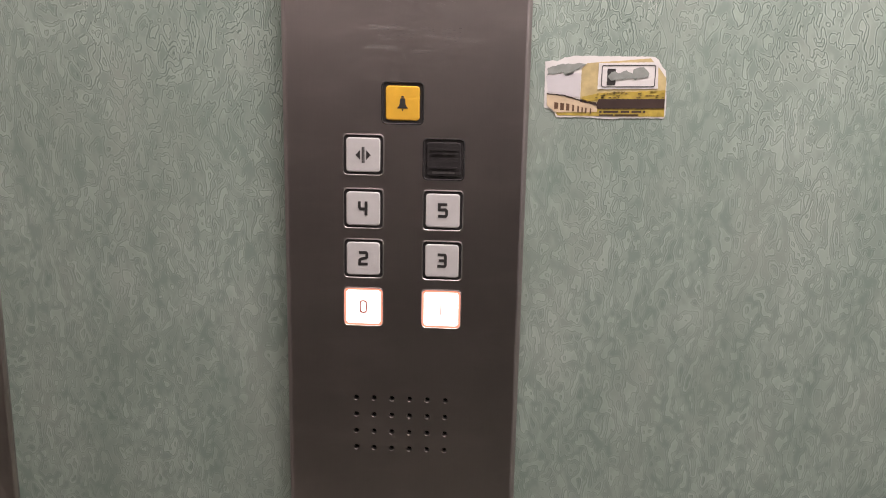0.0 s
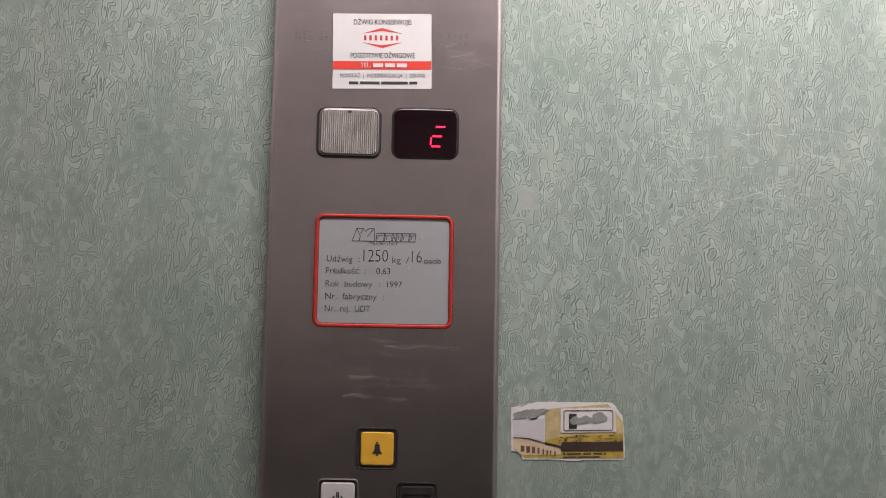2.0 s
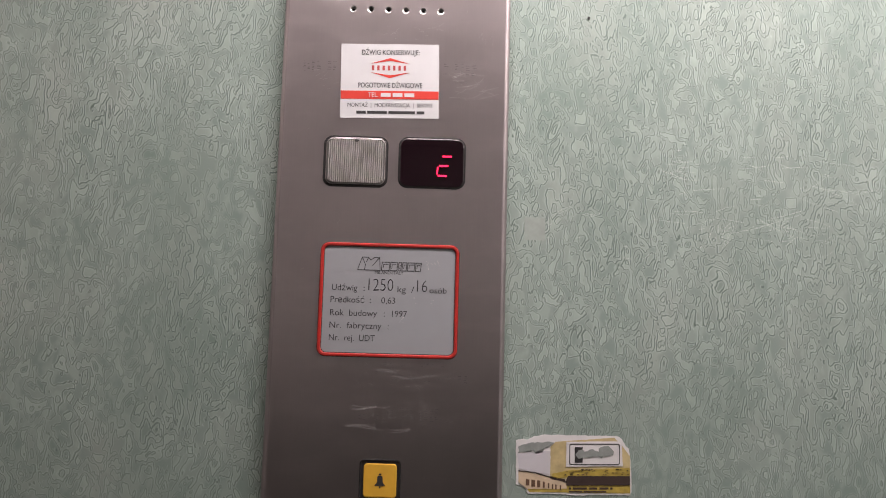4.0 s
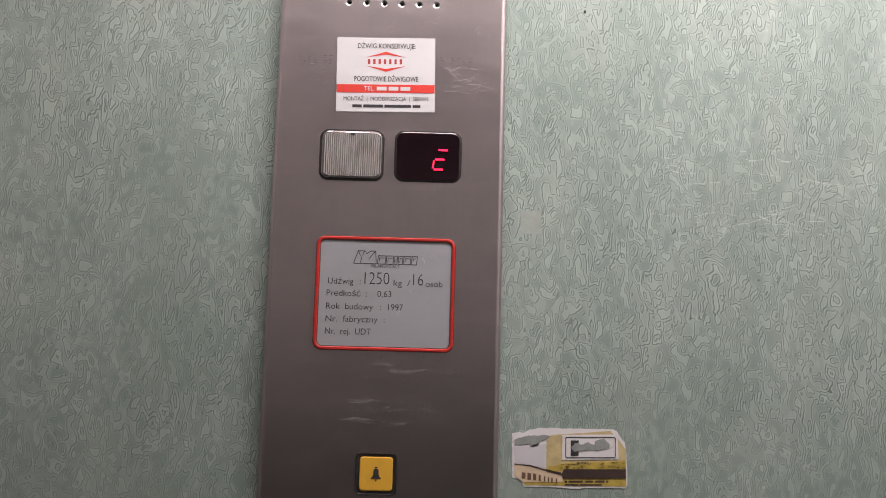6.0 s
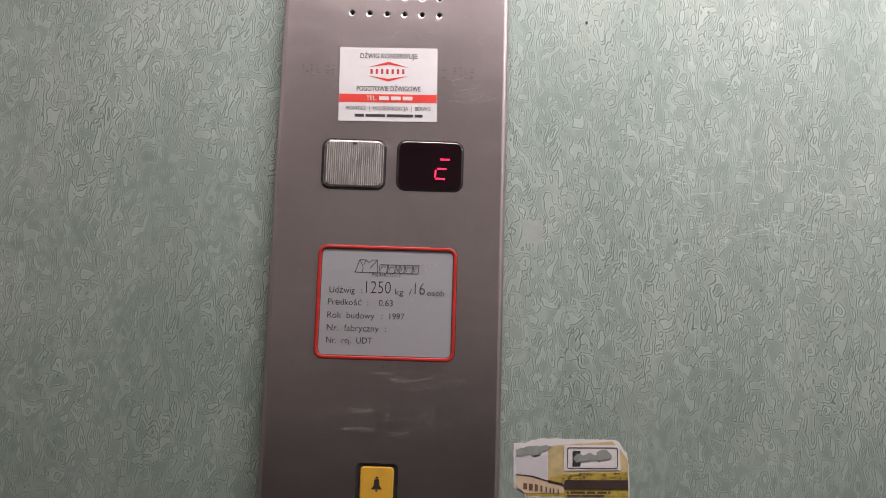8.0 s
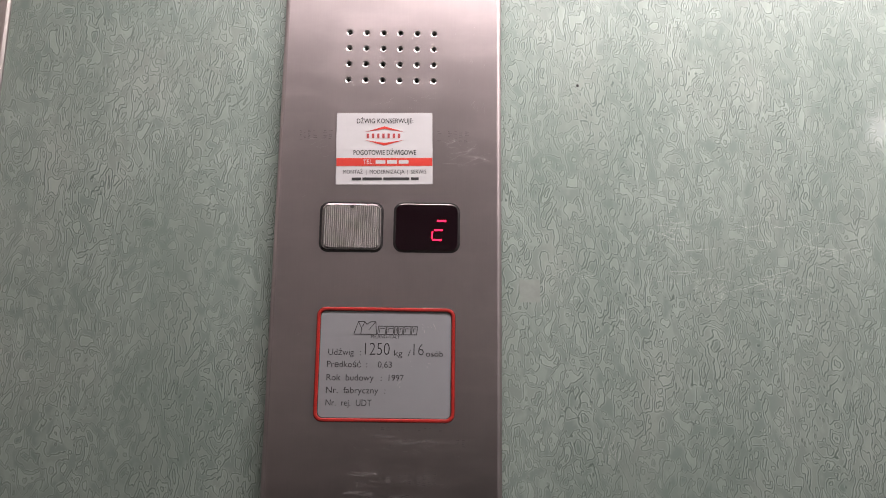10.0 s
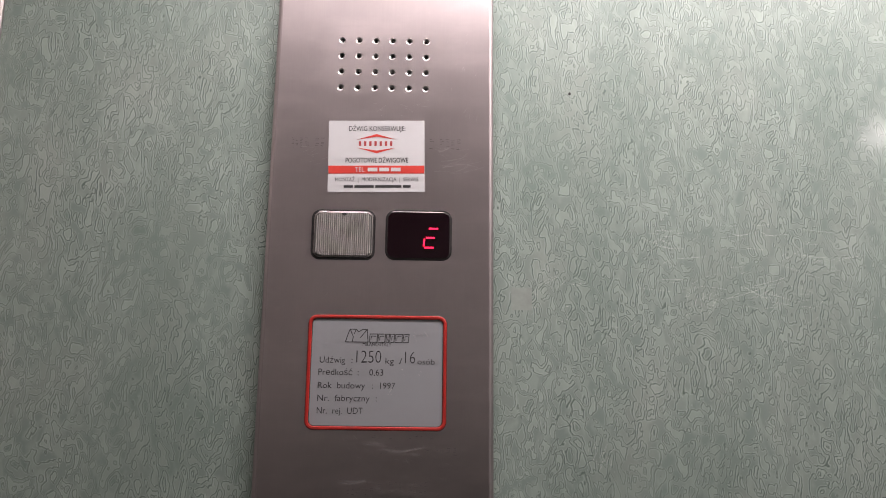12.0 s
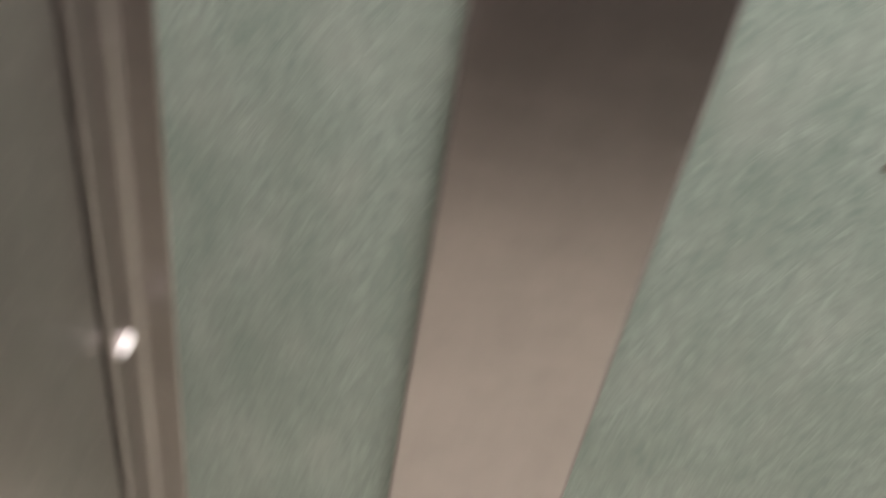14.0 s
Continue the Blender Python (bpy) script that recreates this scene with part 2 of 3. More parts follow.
M_CARDT = plain("card_torn", (0.27, 0.29, 0.27), 0.8, 0.0, 160.0, 0.3)
M_RUST = plain("rusty_screw", (0.11, 0.06, 0.04), 0.6, 0.5, 300.0, 0.5)
M_FLOOR = plain("floor_lino", (0.56, 0.58, 0.49), 0.4, 0.0, 40.0, 0.25)
M_CEIL = plain("ceiling_white", (0.80, 0.79, 0.78), 0.5, 0.0, 10.0, 0.06)
M_DOT = plain("white_knob", (0.86, 0.85, 0.85), 0.3, 0.0, 90.0, 0.04)
M_LAMP = glowing("lamp_diffuser", (1.0, 0.885, 0.90), 9.0)


# ---- mesh helpers ----
def link(name, bm, mat, parent=None, label=""):
    me = bpy.data.meshes.new(name)
    bmesh.ops.recalc_face_normals(bm, faces=bm.faces[:])
    bm.to_mesh(me)
    bm.free()
    me.materials.append(mat)
    ob = new(name, me)
    if parent is not None:
        ob.parent = parent
        if parent.parent is None:
            ob.matrix_parent_inverse = parent.matrix_basis.inverted()
    if label:
        ob["label"] = label
    return ob


def part(name, bm, mat, parent, label=""):
    return link(name, bm, mat, parent, label)


def thing(name, at, label, category, group=""):
    ob = new(name)
    ob.location = at
    ob.empty_display_size = 0.02
    ob.matrix_basis = Matrix.Translation(at)
    return tagged(ob, label, category, group)


def setting(name, bm, mat, label, category):
    return tagged(link(name, bm, mat), label, category, kind="structure")


def box(x0, x1, y0, y1, z0, z1, bevel=0.0):
    bm = bmesh.new()
    bmesh.ops.create_cube(bm, size=1)
    for v in bm.verts:
        v.co = Vector(((x0 + x1) / 2 + v.co.x * (x1 - x0), (y0 + y1) / 2 + v.co.y * (y1 - y0), (z0 + z1) / 2 + v.co.z * (z1 - z0)))
    if bevel:
        bmesh.ops.bevel(bm, geom=bm.edges[:], offset=bevel, segments=2, affect="EDGES", profile=0.5)
    return bm


def rr(x0, x1, z0, z1, r, n=5):
    """A rounded rectangle as a ring of (x, z)."""
    out = []
    for cx, cz, a in ((x1 - r, z1 - r, 0), (x0 + r, z1 - r, 90), (x0 + r, z0 + r, 180), (x1 - r, z0 + r, 270)):
        for i in range(n + 1):
            t = radians(a + 90 * i / n)
            out.append((cx + r * math.cos(t), cz + r * math.sin(t)))
    return out


def loft(loops, cap=True, bm=None):
    """Skins rings of (x, z) at depths y, from the back to the front; the front is closed where cap is set."""
    bm = bm or bmesh.new()
    rings = [[bm.verts.new((x, y, z)) for x, z in ring] for ring, y in loops]
    for a, b in zip(rings, rings[1:]):
        for i in range(len(a)):
            j = (i + 1) % len(a)
            bm.faces.new((a[i], a[j], b[j], b[i]))
    if cap:
        bm.faces.new(rings[-1])
    return bm


def slab(ring, y0, y1, bm=None):
    """A flat piece with an outline in x and z, from depth y1 at the back to y0 at the front."""
    return loft([(ring, y1), (ring, y0)], True, bm)


def bars(rects, y, depth=0.0002, turn=None):
    bm = bmesh.new()
    for x0, x1, z0, z1 in rects:
        ring = [(x0, z0), (x1, z0), (x1, z1), (x0, z1)]
        slab([turn(p) for p in ring] if turn else ring, y, y + depth, bm)
    return bm


def stroke(bm, pts, width, y, depth=0.0002):
    """A mitred ribbon along a line of (x, z)."""
    left, right = [], []
    for i, p in enumerate(pts):
        p = Vector(p)
        d0 = (p - Vector(pts[i - 1])).normalized() if i else None
        d1 = (Vector(pts[i + 1]) - p).normalized() if i < len(pts) - 1 else None
        d0, d1 = d0 or d1, d1 or d0
        n0, n1 = Vector((-d0.y, d0.x)), Vector((-d1.y, d1.x))
        n = (n0 + n1)
        n = n0 if n.length < 1e-6 else n.normalized()
        k = width / 2 / max(0.4, n.dot(n0))
        left.append(p + n * k)
        right.append(p - n * k)
    va = [bm.verts.new((p.x, y, p.y)) for p in left]
    vb = [bm.verts.new((p.x, y, p.y)) for p in right]
    wa = [bm.verts.new((p.x, y + depth, p.y)) for p in left]
    wb = [bm.verts.new((p.x, y + depth, p.y)) for p in right]
    for i in range(len(pts) - 1):
        bm.faces.new((va[i], va[i + 1], vb[i + 1], vb[i]))
        bm.faces.new((va[i], va[i + 1], wa[i + 1], wa[i]))
        bm.faces.new((vb[i], vb[i + 1], wb[i + 1], wb[i]))
    return bm


def font_mesh(words, offset=0.0):
    cu = bpy.data.curves.new("words", "FONT")
    cu.body, cu.offset, cu.resolution_u = words, offset, 3
    ob = new("words", cu)
    bpy.context.view_layer.update()
    me = bpy.data.meshes.new_from_object(ob.evaluated_get(bpy.context.evaluated_depsgraph_get()))
    bpy.data.objects.remove(ob)
    bpy.data.curves.remove(cu)
    return me


CAP = max(v.co.y for v in font_mesh("H").vertices)


def words(name, text, x0, x1, z, cap, y, mat, parent, bold=0.0, turn=None, label=""):
    """A line of lettering from x0 to x1 on the baseline z with capitals of that height."""
    me = font_mesh(text, bold)
    lo, hi = min(v.co.x for v in me.vertices), max(v.co.x for v in me.vertices)
    for v in me.vertices:
        p = (x0 + (v.co.x - lo) / (hi - lo) * (x1 - x0), z + v.co.y * cap / CAP)
        p = turn(p) if turn else p
        v.co = Vector((p[0], y, p[1]))
    me.materials.clear()
    me.materials.append(mat)
    me.name = name
    ob = new(name, me)
    ob.parent = parent
    if parent.parent is None:
        ob.matrix_parent_inverse = parent.matrix_basis.inverted()
    ob["label"] = label or "printed words"
    return ob


def turned(cx, cz, degrees):
    c, s = math.cos(radians(degrees)), math.sin(radians(degrees))
    return lambda p: (cx + (p[0] - cx) * c - (p[1] - cz) * s, cz + (p[0] - cx) * s + (p[1] - cz) * c)


# ---- the lift car ----
X0, X1, Y0, Z1 = CAR["x0"], CAR["x1"], CAR["y0"], CAR["z1"]
DARK_TOP = 1.33     # top of the dark lower tone, set for the panel's reflection
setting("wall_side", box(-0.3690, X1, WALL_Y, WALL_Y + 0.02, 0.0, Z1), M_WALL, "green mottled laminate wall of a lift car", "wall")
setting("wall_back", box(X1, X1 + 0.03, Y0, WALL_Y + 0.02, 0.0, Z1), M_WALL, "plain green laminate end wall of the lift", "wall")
# Unseen opposite wall, split pale and dark to grade the panel's reflection.
setting("wall_opposite", box(X0 - 0.05, X1, Y0 - 0.03, Y0, DARK_TOP, Z1), M_REFLECT_PALE, "unseen upper wall made pale for reflection in the steel panel", "wall")
setting("wall_opposite_lower", box(X0 - 0.05, X1, Y0 - 0.03, Y0 + 0.002, 0.0, DARK_TOP), M_REFLECT_DARK, "unseen lower wall darkened for reflection in the steel panel", "wall")
setting("floor", box(X0 - 0.06, X1 + 0.03, Y0 - 0.03, 0.03, -0.03, 0.0), M_FLOOR, "worn beige floor of the lift car", "floor")
setting("ceiling", box(X0 - 0.06, X1 + 0.03, Y0 - 0.03, 0.03, Z1, Z1 + 0.03), M_CEIL, "plain white lift ceiling", "ceiling")


def corner_post():
    """Folded steel post between the green wall and the door: a narrow face, a raised ridge and a return."""
    prof = [(-0.369, 0.02), (-0.369, 0.009), (-0.3716, 0.0075), (-0.3741, 0.009), (-0.3754, 0.013), (-0.4036, 0.013), (-0.4055, 0.0105), (-0.4055, 0.0035), (-0.4074, 0.0015), (-0.4106, 0.0015), (-0.4125, -0.0005), (-0.4125, -0.05), (-0.4151, -0.052), (-0.44, -0.052), (-0.44, 0.02)]
    bm = bmesh.new()
    lo = [bm.verts.new((x, y, 0.0)) for x, y in prof]
    hi = [bm.verts.new((x, y, Z1)) for x, y in prof]
    for i in range(len(prof)):
        j = (i + 1) % len(prof)
        bm.faces.new((lo[i], lo[j], hi[j], hi[i]))
    bm.faces.new(lo)
    bm.faces.new(hi)
    return bm


post = setting("door_jamb", corner_post(), M_JAMB, "folded brushed steel jamb beside the lift door", "door jamb")
setting("door_1", box(-0.445, -0.421, Y0, -0.0590, 0.005, Z1, 0.002), M_JAMB, "closed brushed steel sliding lift door", "door")
setting("trim", box(-0.448, -0.430, -0.0590, -0.0520, 0.0, Z1), M_HOLE, "dark gap beside the lift door", "gap")


def knob():
    cap = thing("door_sensor", (-0.4125, -0.035, 0.4512), "round white plastic cap on the steel jamb", "sensor")
    bm = bmesh.new()
    rings = []
    for r, d in ((0.0125, 0.0), (0.0130, 0.004), (0.0122, 0.0085), (0.0100, 0.0125), (0.0060, 0.0152), (0.0020, 0.0162)):
        rings.append([bm.verts.new((-0.4125 + d, -0.035 + r * math.cos(i * math.tau / 24), 0.4512 + r * math.sin(i * math.tau / 24))) for i in range(24)])
    for a, b in zip(rings, rings[1:]):
        for i in range(24):
            bm.faces.new((a[i], a[(i + 1) % 24], b[(i + 1) % 24], b[i]))
    bm.faces.new(rings[-1])
    part("cap", bm, M_DOT, cap)


knob()


def ceiling_lamp(x, y, sx, sy, watts, color, drop=0.024):
    lamp = thing("ceiling_lamp", (x, y, Z1), "flat lit ceiling lamp with white frame", "lamp", "lamps in the lift ceiling")
    bm = bmesh.new()
    for a0, a1, b0, b1 in ((-sx, sx, -sy, -sy + 0.012), (-sx, sx, sy - 0.012, sy), (-sx, -sx + 0.012, -sy + 0.012, sy - 0.012), (sx - 0.012, sx, -sy + 0.012, sy - 0.012)):
        for v in bmesh.ops.create_cube(bm, size=1)["verts"]:
            v.co = Vector((x + (a0 + a1) / 2 + v.co.x * (a1 - a0), y + (b0 + b1) / 2 + v.co.y * (b1 - b0), Z1 - drop / 2 + v.co.z * drop))
    part("frame", bm, M_CEIL, lamp)
    part("diffuser", box(x - sx + 0.012, x + sx - 0.012, y - sy + 0.012, y + sy - 0.012, Z1 - drop + 0.014, Z1 - drop + 0.020), M_LAMP, lamp)
    area_lamp("lamp_light", (x, y, Z1 - drop + 0.010), 2 * sx - 0.03, 2 * sy - 0.03, watts * LAMP_POWER, color)


ceiling_lamp(0.36, -0.26, 0.55, 0.07, 16.5, (1.0, 0.885, 0.90))
ceiling_lamp(1.0, -0.90, 0.06, 0.045, 3.0, (1.0, 0.885, 0.90), 0.10)

# ---- control panel ----
PX0, PX1, PITCH = -0.1015, 0.1065, 0.0161
GRILLES = ((0.0013, 0.9620), (0.0018, 1.6975))     # middles of the lower and the upper speaker grille
panel = thing("control_panel", (0.0025, 0.004, 0.0), "tall brushed steel lift control panel fixed to green wall", "control panel")


def faceplate():
    bm = bmesh.new()
    r, x0, x1 = 0.0045, PX0, PX1

    def quad(a, b, c, d):
        bm.faces.new([bm.verts.new(p) for p in (a, b, c, d)])

    def rect(xa, xb, za, zb):
        quad((xa, 0, za), (xb, 0, za), (xb, 0, zb), (xa, 0, zb))

    # rounded long edges and the returns to the wall
    for edge, side in ((x0, 1), (x1, -1)):
        prof = [(edge + side * r * (1 - math.sin(a)), r * (1 - math.cos(a))) for a in [radians(90 * i / 6) for i in range(7)]]
        prof.append((edge, WALL_Y + 0.001))
        for (xa, ya), (xb, yb) in zip(prof, prof[1:]):
            bm.faces.new([bm.verts.new(p) for p in ((xa, ya, 0.01), (xb, yb, 0.01), (xb, yb, Z1), (xa, ya, Z1))]).material_index = 1
    xa, xb = x0 + r, x1 - r
    z_at = 0.01
    for gx, gz in GRILLES:
        gx0, gx1, gz0, gz1 = gx - 3 * PITCH, gx + 3 * PITCH, gz - 2 * PITCH, gz + 2 * PITCH
        rect(xa, xb, z_at, gz0)
        rect(xa, gx0, gz0, gz1)
        rect(gx1, xb, gz0, gz1)
        for i in range(6):
            for j in range(4):
                hole(bm, gx0 + (i + 0.5) * PITCH, gz0 + (j + 0.5) * PITCH, 0.0033 if gz > 1.3 else 0.0027)
        z_at = gz1
    rect(xa, xb, z_at, Z1)
    return bm


def hole(bm, cx, cz, sink):
    """One cell of the grille: a countersunk hole in a square of plate."""
    h, n = PITCH / 2, 16
    sq, rims = [], []
    for i in range(n):
        a = math.tau * i / n
        k = h / max(abs(math.cos(a)), abs(math.sin(a)))
        sq.append(bm.verts.new((cx + k * math.cos(a), 0, cz + k * math.sin(a))))
    for r, y in ((sink, 0.0), (sink, 0.0016)):
        rims.append([bm.verts.new((cx + r * math.cos(math.tau * i / n), y, cz + r * math.sin(math.tau * i / n))) for i in range(n)])
    for a, b in zip([sq] + rims, rims):
        for i in range(n):
            j = (i + 1) % n
            bm.faces.new((a[i], a[j], b[j], b[i]))


face = part("faceplate", faceplate(), M_STEEL, panel, "brushed steel faceplate with drilled speaker holes")
face.data.materials.append(M_EDGE)
plan = face.data.uv_layers.new(name="plan")
for loop in face.data.loops:
    co = face.data.vertices[loop.vertex_index].co
    plan.data[loop.index].uv = (co.x + co.y * 0.3, co.z)
def hole_rim(sink, deep):
    """The countersunk edge of a speaker hole, round its own middle."""
    ring = lambda r: [(r * math.cos(math.tau * i / 20), r * math.sin(math.tau * i / 20)) for i in range(20)]
    return loft([(ring(sink + 0.0001), -0.0001), (ring(sink - 0.0001), -0.0001), (ring(0.0022), deep), (ring(0.0021), 0.0050)], False)


for gx, gz in GRILLES:
    sink = 0.0033 if gz > 1.3 else 0.0027
    shared = None
    for i in range(6):
        for j in range(4):
            at = (gx + (i - 2.5) * PITCH, 0.0, gz + (j - 1.5) * PITCH)
            if shared is None:
                # Light put into the metal: upper rims brighter for lamp glints, lower dimmer.
                rim = part("hole_rim", hole_rim(sink, 0.00035 if gz > 1.3 else 0.0012), M_RIM_BRIGHT if gz > 1.3 else M_RIM_DIM, panel)
                shared = rim.data
            else:
                rim = new("hole_rim", shared)
                rim.parent = panel
                rim.matrix_parent_inverse = panel.matrix_basis.inverted()
            rim.location = at
for gx, gz in GRILLES:
    part("speaker_backing", box(gx - 0.052, gx + 0.052, 0.0052, 0.0062, gz - 0.036, gz + 0.036), M_HOLE, panel, "dark backing behind speaker holes")


# digits and signs on the keys, in units of the sign's half height
def stroke_sign(lines, width, cx, cz, size, y):
    bm = bmesh.new()
    for i, line in enumerate(lines):
        stroke(bm, [(cx + u * size, cz + v * size) for u, v in line], width, y - 0.0001 * i)
    return bm


SIGNS = {
    "4": [[(-0.55, 1.0), (-0.55, 0.15), (-0.35, -0.1), (0.62, -0.1)], [(0.42, 1.0), (0.42, -1.0)]],
    "5": [[(0.65, 0.85), (-0.5, 0.85), (-0.5, 0.1), (0.4, 0.1), (0.55, -0.1), (0.55, -0.65), (0.4, -0.85), (-0.65, -0.85)]],
    "2": [[(-0.62, 0.85), (0.4, 0.85), (0.52, 0.7), (0.52, 0.2), (0.4, 0.05), (-0.4, -0.15), (-0.52, -0.3), (-0.52, -0.85), (0.65, -0.85)]],
    "3": [[(-0.62, 0.85), (0.4, 0.85), (0.52, 0.65), (0.52, 0.15), (0.35, 0.0), (0.52, -0.15), (0.52, -0.65), (0.4, -0.85), (-0.65, -0.85)], [(-0.45, 0.0), (0.35, 0.0)]],
    "0": [[(0.0, 1.0), (-0.4, 0.9), (-0.5, 0.65), (-0.5, -0.65), (-0.4, -0.9), (0.0, -1.0), (0.4, -0.9), (0.5, -0.65), (0.5, 0.65), (0.4, 0.9), (0.0, 1.0)]],
    "1": [[(0.0, 1.0), (0.0, -1.0)]],
}


def key(cx, cz, cap_mat, label, sign="", lit=False):
    o, c = 0.0175, 0.0153 if lit else 0.0143 if sign == "bell" else 0.0146
    sq = lambda h, r: rr(cx - h, cx + h, cz - h, cz + h, r)
    lip = loft([(sq(o + 0.0004, 0.0042), 0.0005), (sq(o + 0.0004, 0.0042), -0.0006), (sq(o - 0.0003, 0.0037), -0.0009), (sq(o - 0.0008, 0.0034), -0.0002)], False)
    base = part("button", lip, M_BLACK if sign in ("bell", "blank") else M_LIP, panel, label)
    part("surround", loft([(sq(o - 0.0002, 0.0038), 0.0004), (sq(o - 0.0002, 0.0038), -0.0003), (sq(c + 0.0004, 0.0032), -0.0002), (sq(c - 0.0002, 0.003), 0.0)], True), M_LITRIM if lit else M_BLACK, base, "red-glowing surround" if lit else "black surround")
    part("key_cap", loft([(sq(c, 0.0030), 0.0), (sq(c, 0.0030), -0.0005), (sq(c - 0.0003, 0.0028), -0.0009), (sq(c - 0.0010, 0.0023), -0.0011)], True), cap_mat, base)
    y = -0.0013
    if sign in SIGNS:
        w = 0.0007 if lit and sign == "1" else 0.0011 if lit else 0.0025
        size = 0.0054 if lit else 0.0060
        part("digit", stroke_sign(SIGNS[sign], w, cx, cz + 0.0004, size, y), M_LITINK if lit else M_INK, base, "digit " + sign)
    elif sign == "bell":
        bm = bmesh.new()
        prof = [(0.0, 0.70), (0.40, 0.66), (0.50, 0.50), (0.52, 0.0), (0.64, -0.35), (0.98, -0.62), (0.98, -0.72), (0.0, -0.72)]
        slab([(cx + u * 0.0045, cz + v * 0.0060) for u, v in prof] + [(cx - u * 0.0045, cz + v * 0.0060) for u, v in prof[-2:0:-1]], y, y + 0.0002, bm)
        slab(rr(cx - 0.0012, cx + 0.0012, cz + 0.0046, cz + 0.0060, 0.0005, 3), y, y + 0.0002, bm)
        slab(rr(cx - 0.0007, cx + 0.0007, cz - 0.0064, cz - 0.0046, 0.0006, 3), y, y + 0.0002, bm)
        part("bell_sign", bm, M_INK, base, "black bell sign")
    elif sign == "open":
        bm = bmesh.new()
        for s in (-1, 1):
            slab([(cx + s * 0.0066, cz), (cx + s * 0.0026, cz + 0.0042), (cx + s * 0.0026, cz - 0.0042)], y, y + 0.0002, bm)
            slab([(cx + s * 0.0007 - 0.0005, cz - 0.0068), (cx + s * 0.0007 + 0.0005, cz - 0.0068), (cx + s * 0.0007 + 0.0005, cz + 0.0068), (cx + s * 0.0007 - 0.0005, cz + 0.0068)], y, y + 0.0002, bm)
        part("open_sign", bm, M_INK, base, "black door-opening arrows")
    elif sign == "blank":
        bm = bmesh.new()
        for dz, h, w in ((0.0088, 0.0011, 0.0115), (0.0052, 0.0008, 0.0100), (-0.0068, 0.0007, 0.0110)):
            slab(rr(cx - w, cx + w, cz + dz - h, cz + dz + h, h * 0.9, 3), -0.0019, -0.0009, bm)
        part("ridge", bm, M_BLACK, base)
        part("worn_mark", bars([(cx - 0.0095, cx + 0.0095, cz - 0.0122, cz - 0.0102)], y), M_WORN, base)
    return base


XA, XB = -0.0323, 0.0363
key(0.0010, 1.2502, M_YELLOW, "yellow alarm button with bell", "bell")
key(XA, 1.2061, M_CAP, "white door-opening button", "open")
key(XB, 1.2038, M_BLACK, "black blank worn button", "blank")
key(XA, 1.1598, M_CAP, "white button of floor 4", "4")
key(XB, 1.1598, M_CAP, "white button of floor 5", "5")
key(XA, 1.1156, M_CAP, "white button of floor 2", "2")
key(XB, 1.1156, M_CAP, "white button of floor 3", "3")
key(XA, 1.0718, M_LIT, "lit button of floor 0", "0", True)
key(XB, 1.0718, M_LIT, "lit button of floor 1", "1", True)


def window_lip(x0, x1, z0, z1, r, name, label):
    g = lambda d, rad: rr(x0 - d, x1 + d, z0 - d, z1 + d, rad, 7)
    return part(name, loft([(g(0.0011, r + 0.0011), 0.0004), (g(0.0011, r + 0.0011), -0.0002), (g(-0.0003, r), -0.0002), (g(-0.0003, r), 0.0003)], False), M_BLACK, panel, label)


def proud_window(x0, x1, z0, z1, r, out, inset):
    """The flat face of a window that stands proud by out."""
    return slab(rr(x0 + inset, x1 - inset, z0 + inset, z1 - inset, r - inset, 7), -out, 0.0003)


def window_edge(x0, x1, z0, z1, r, out):
    """The bevelled edge round a proud window."""
    g = lambda d: rr(x0 + d, x1 - d, z0 + d, z1 - d, r - d, 7)
    return loft([(g(0.0), 0.0003), (g(0.0), -out + 0.0008), (g(0.0004), -out + 0.0002), (g(0.0009), -out), (g(0.0013), -out + 0.0001)], False)


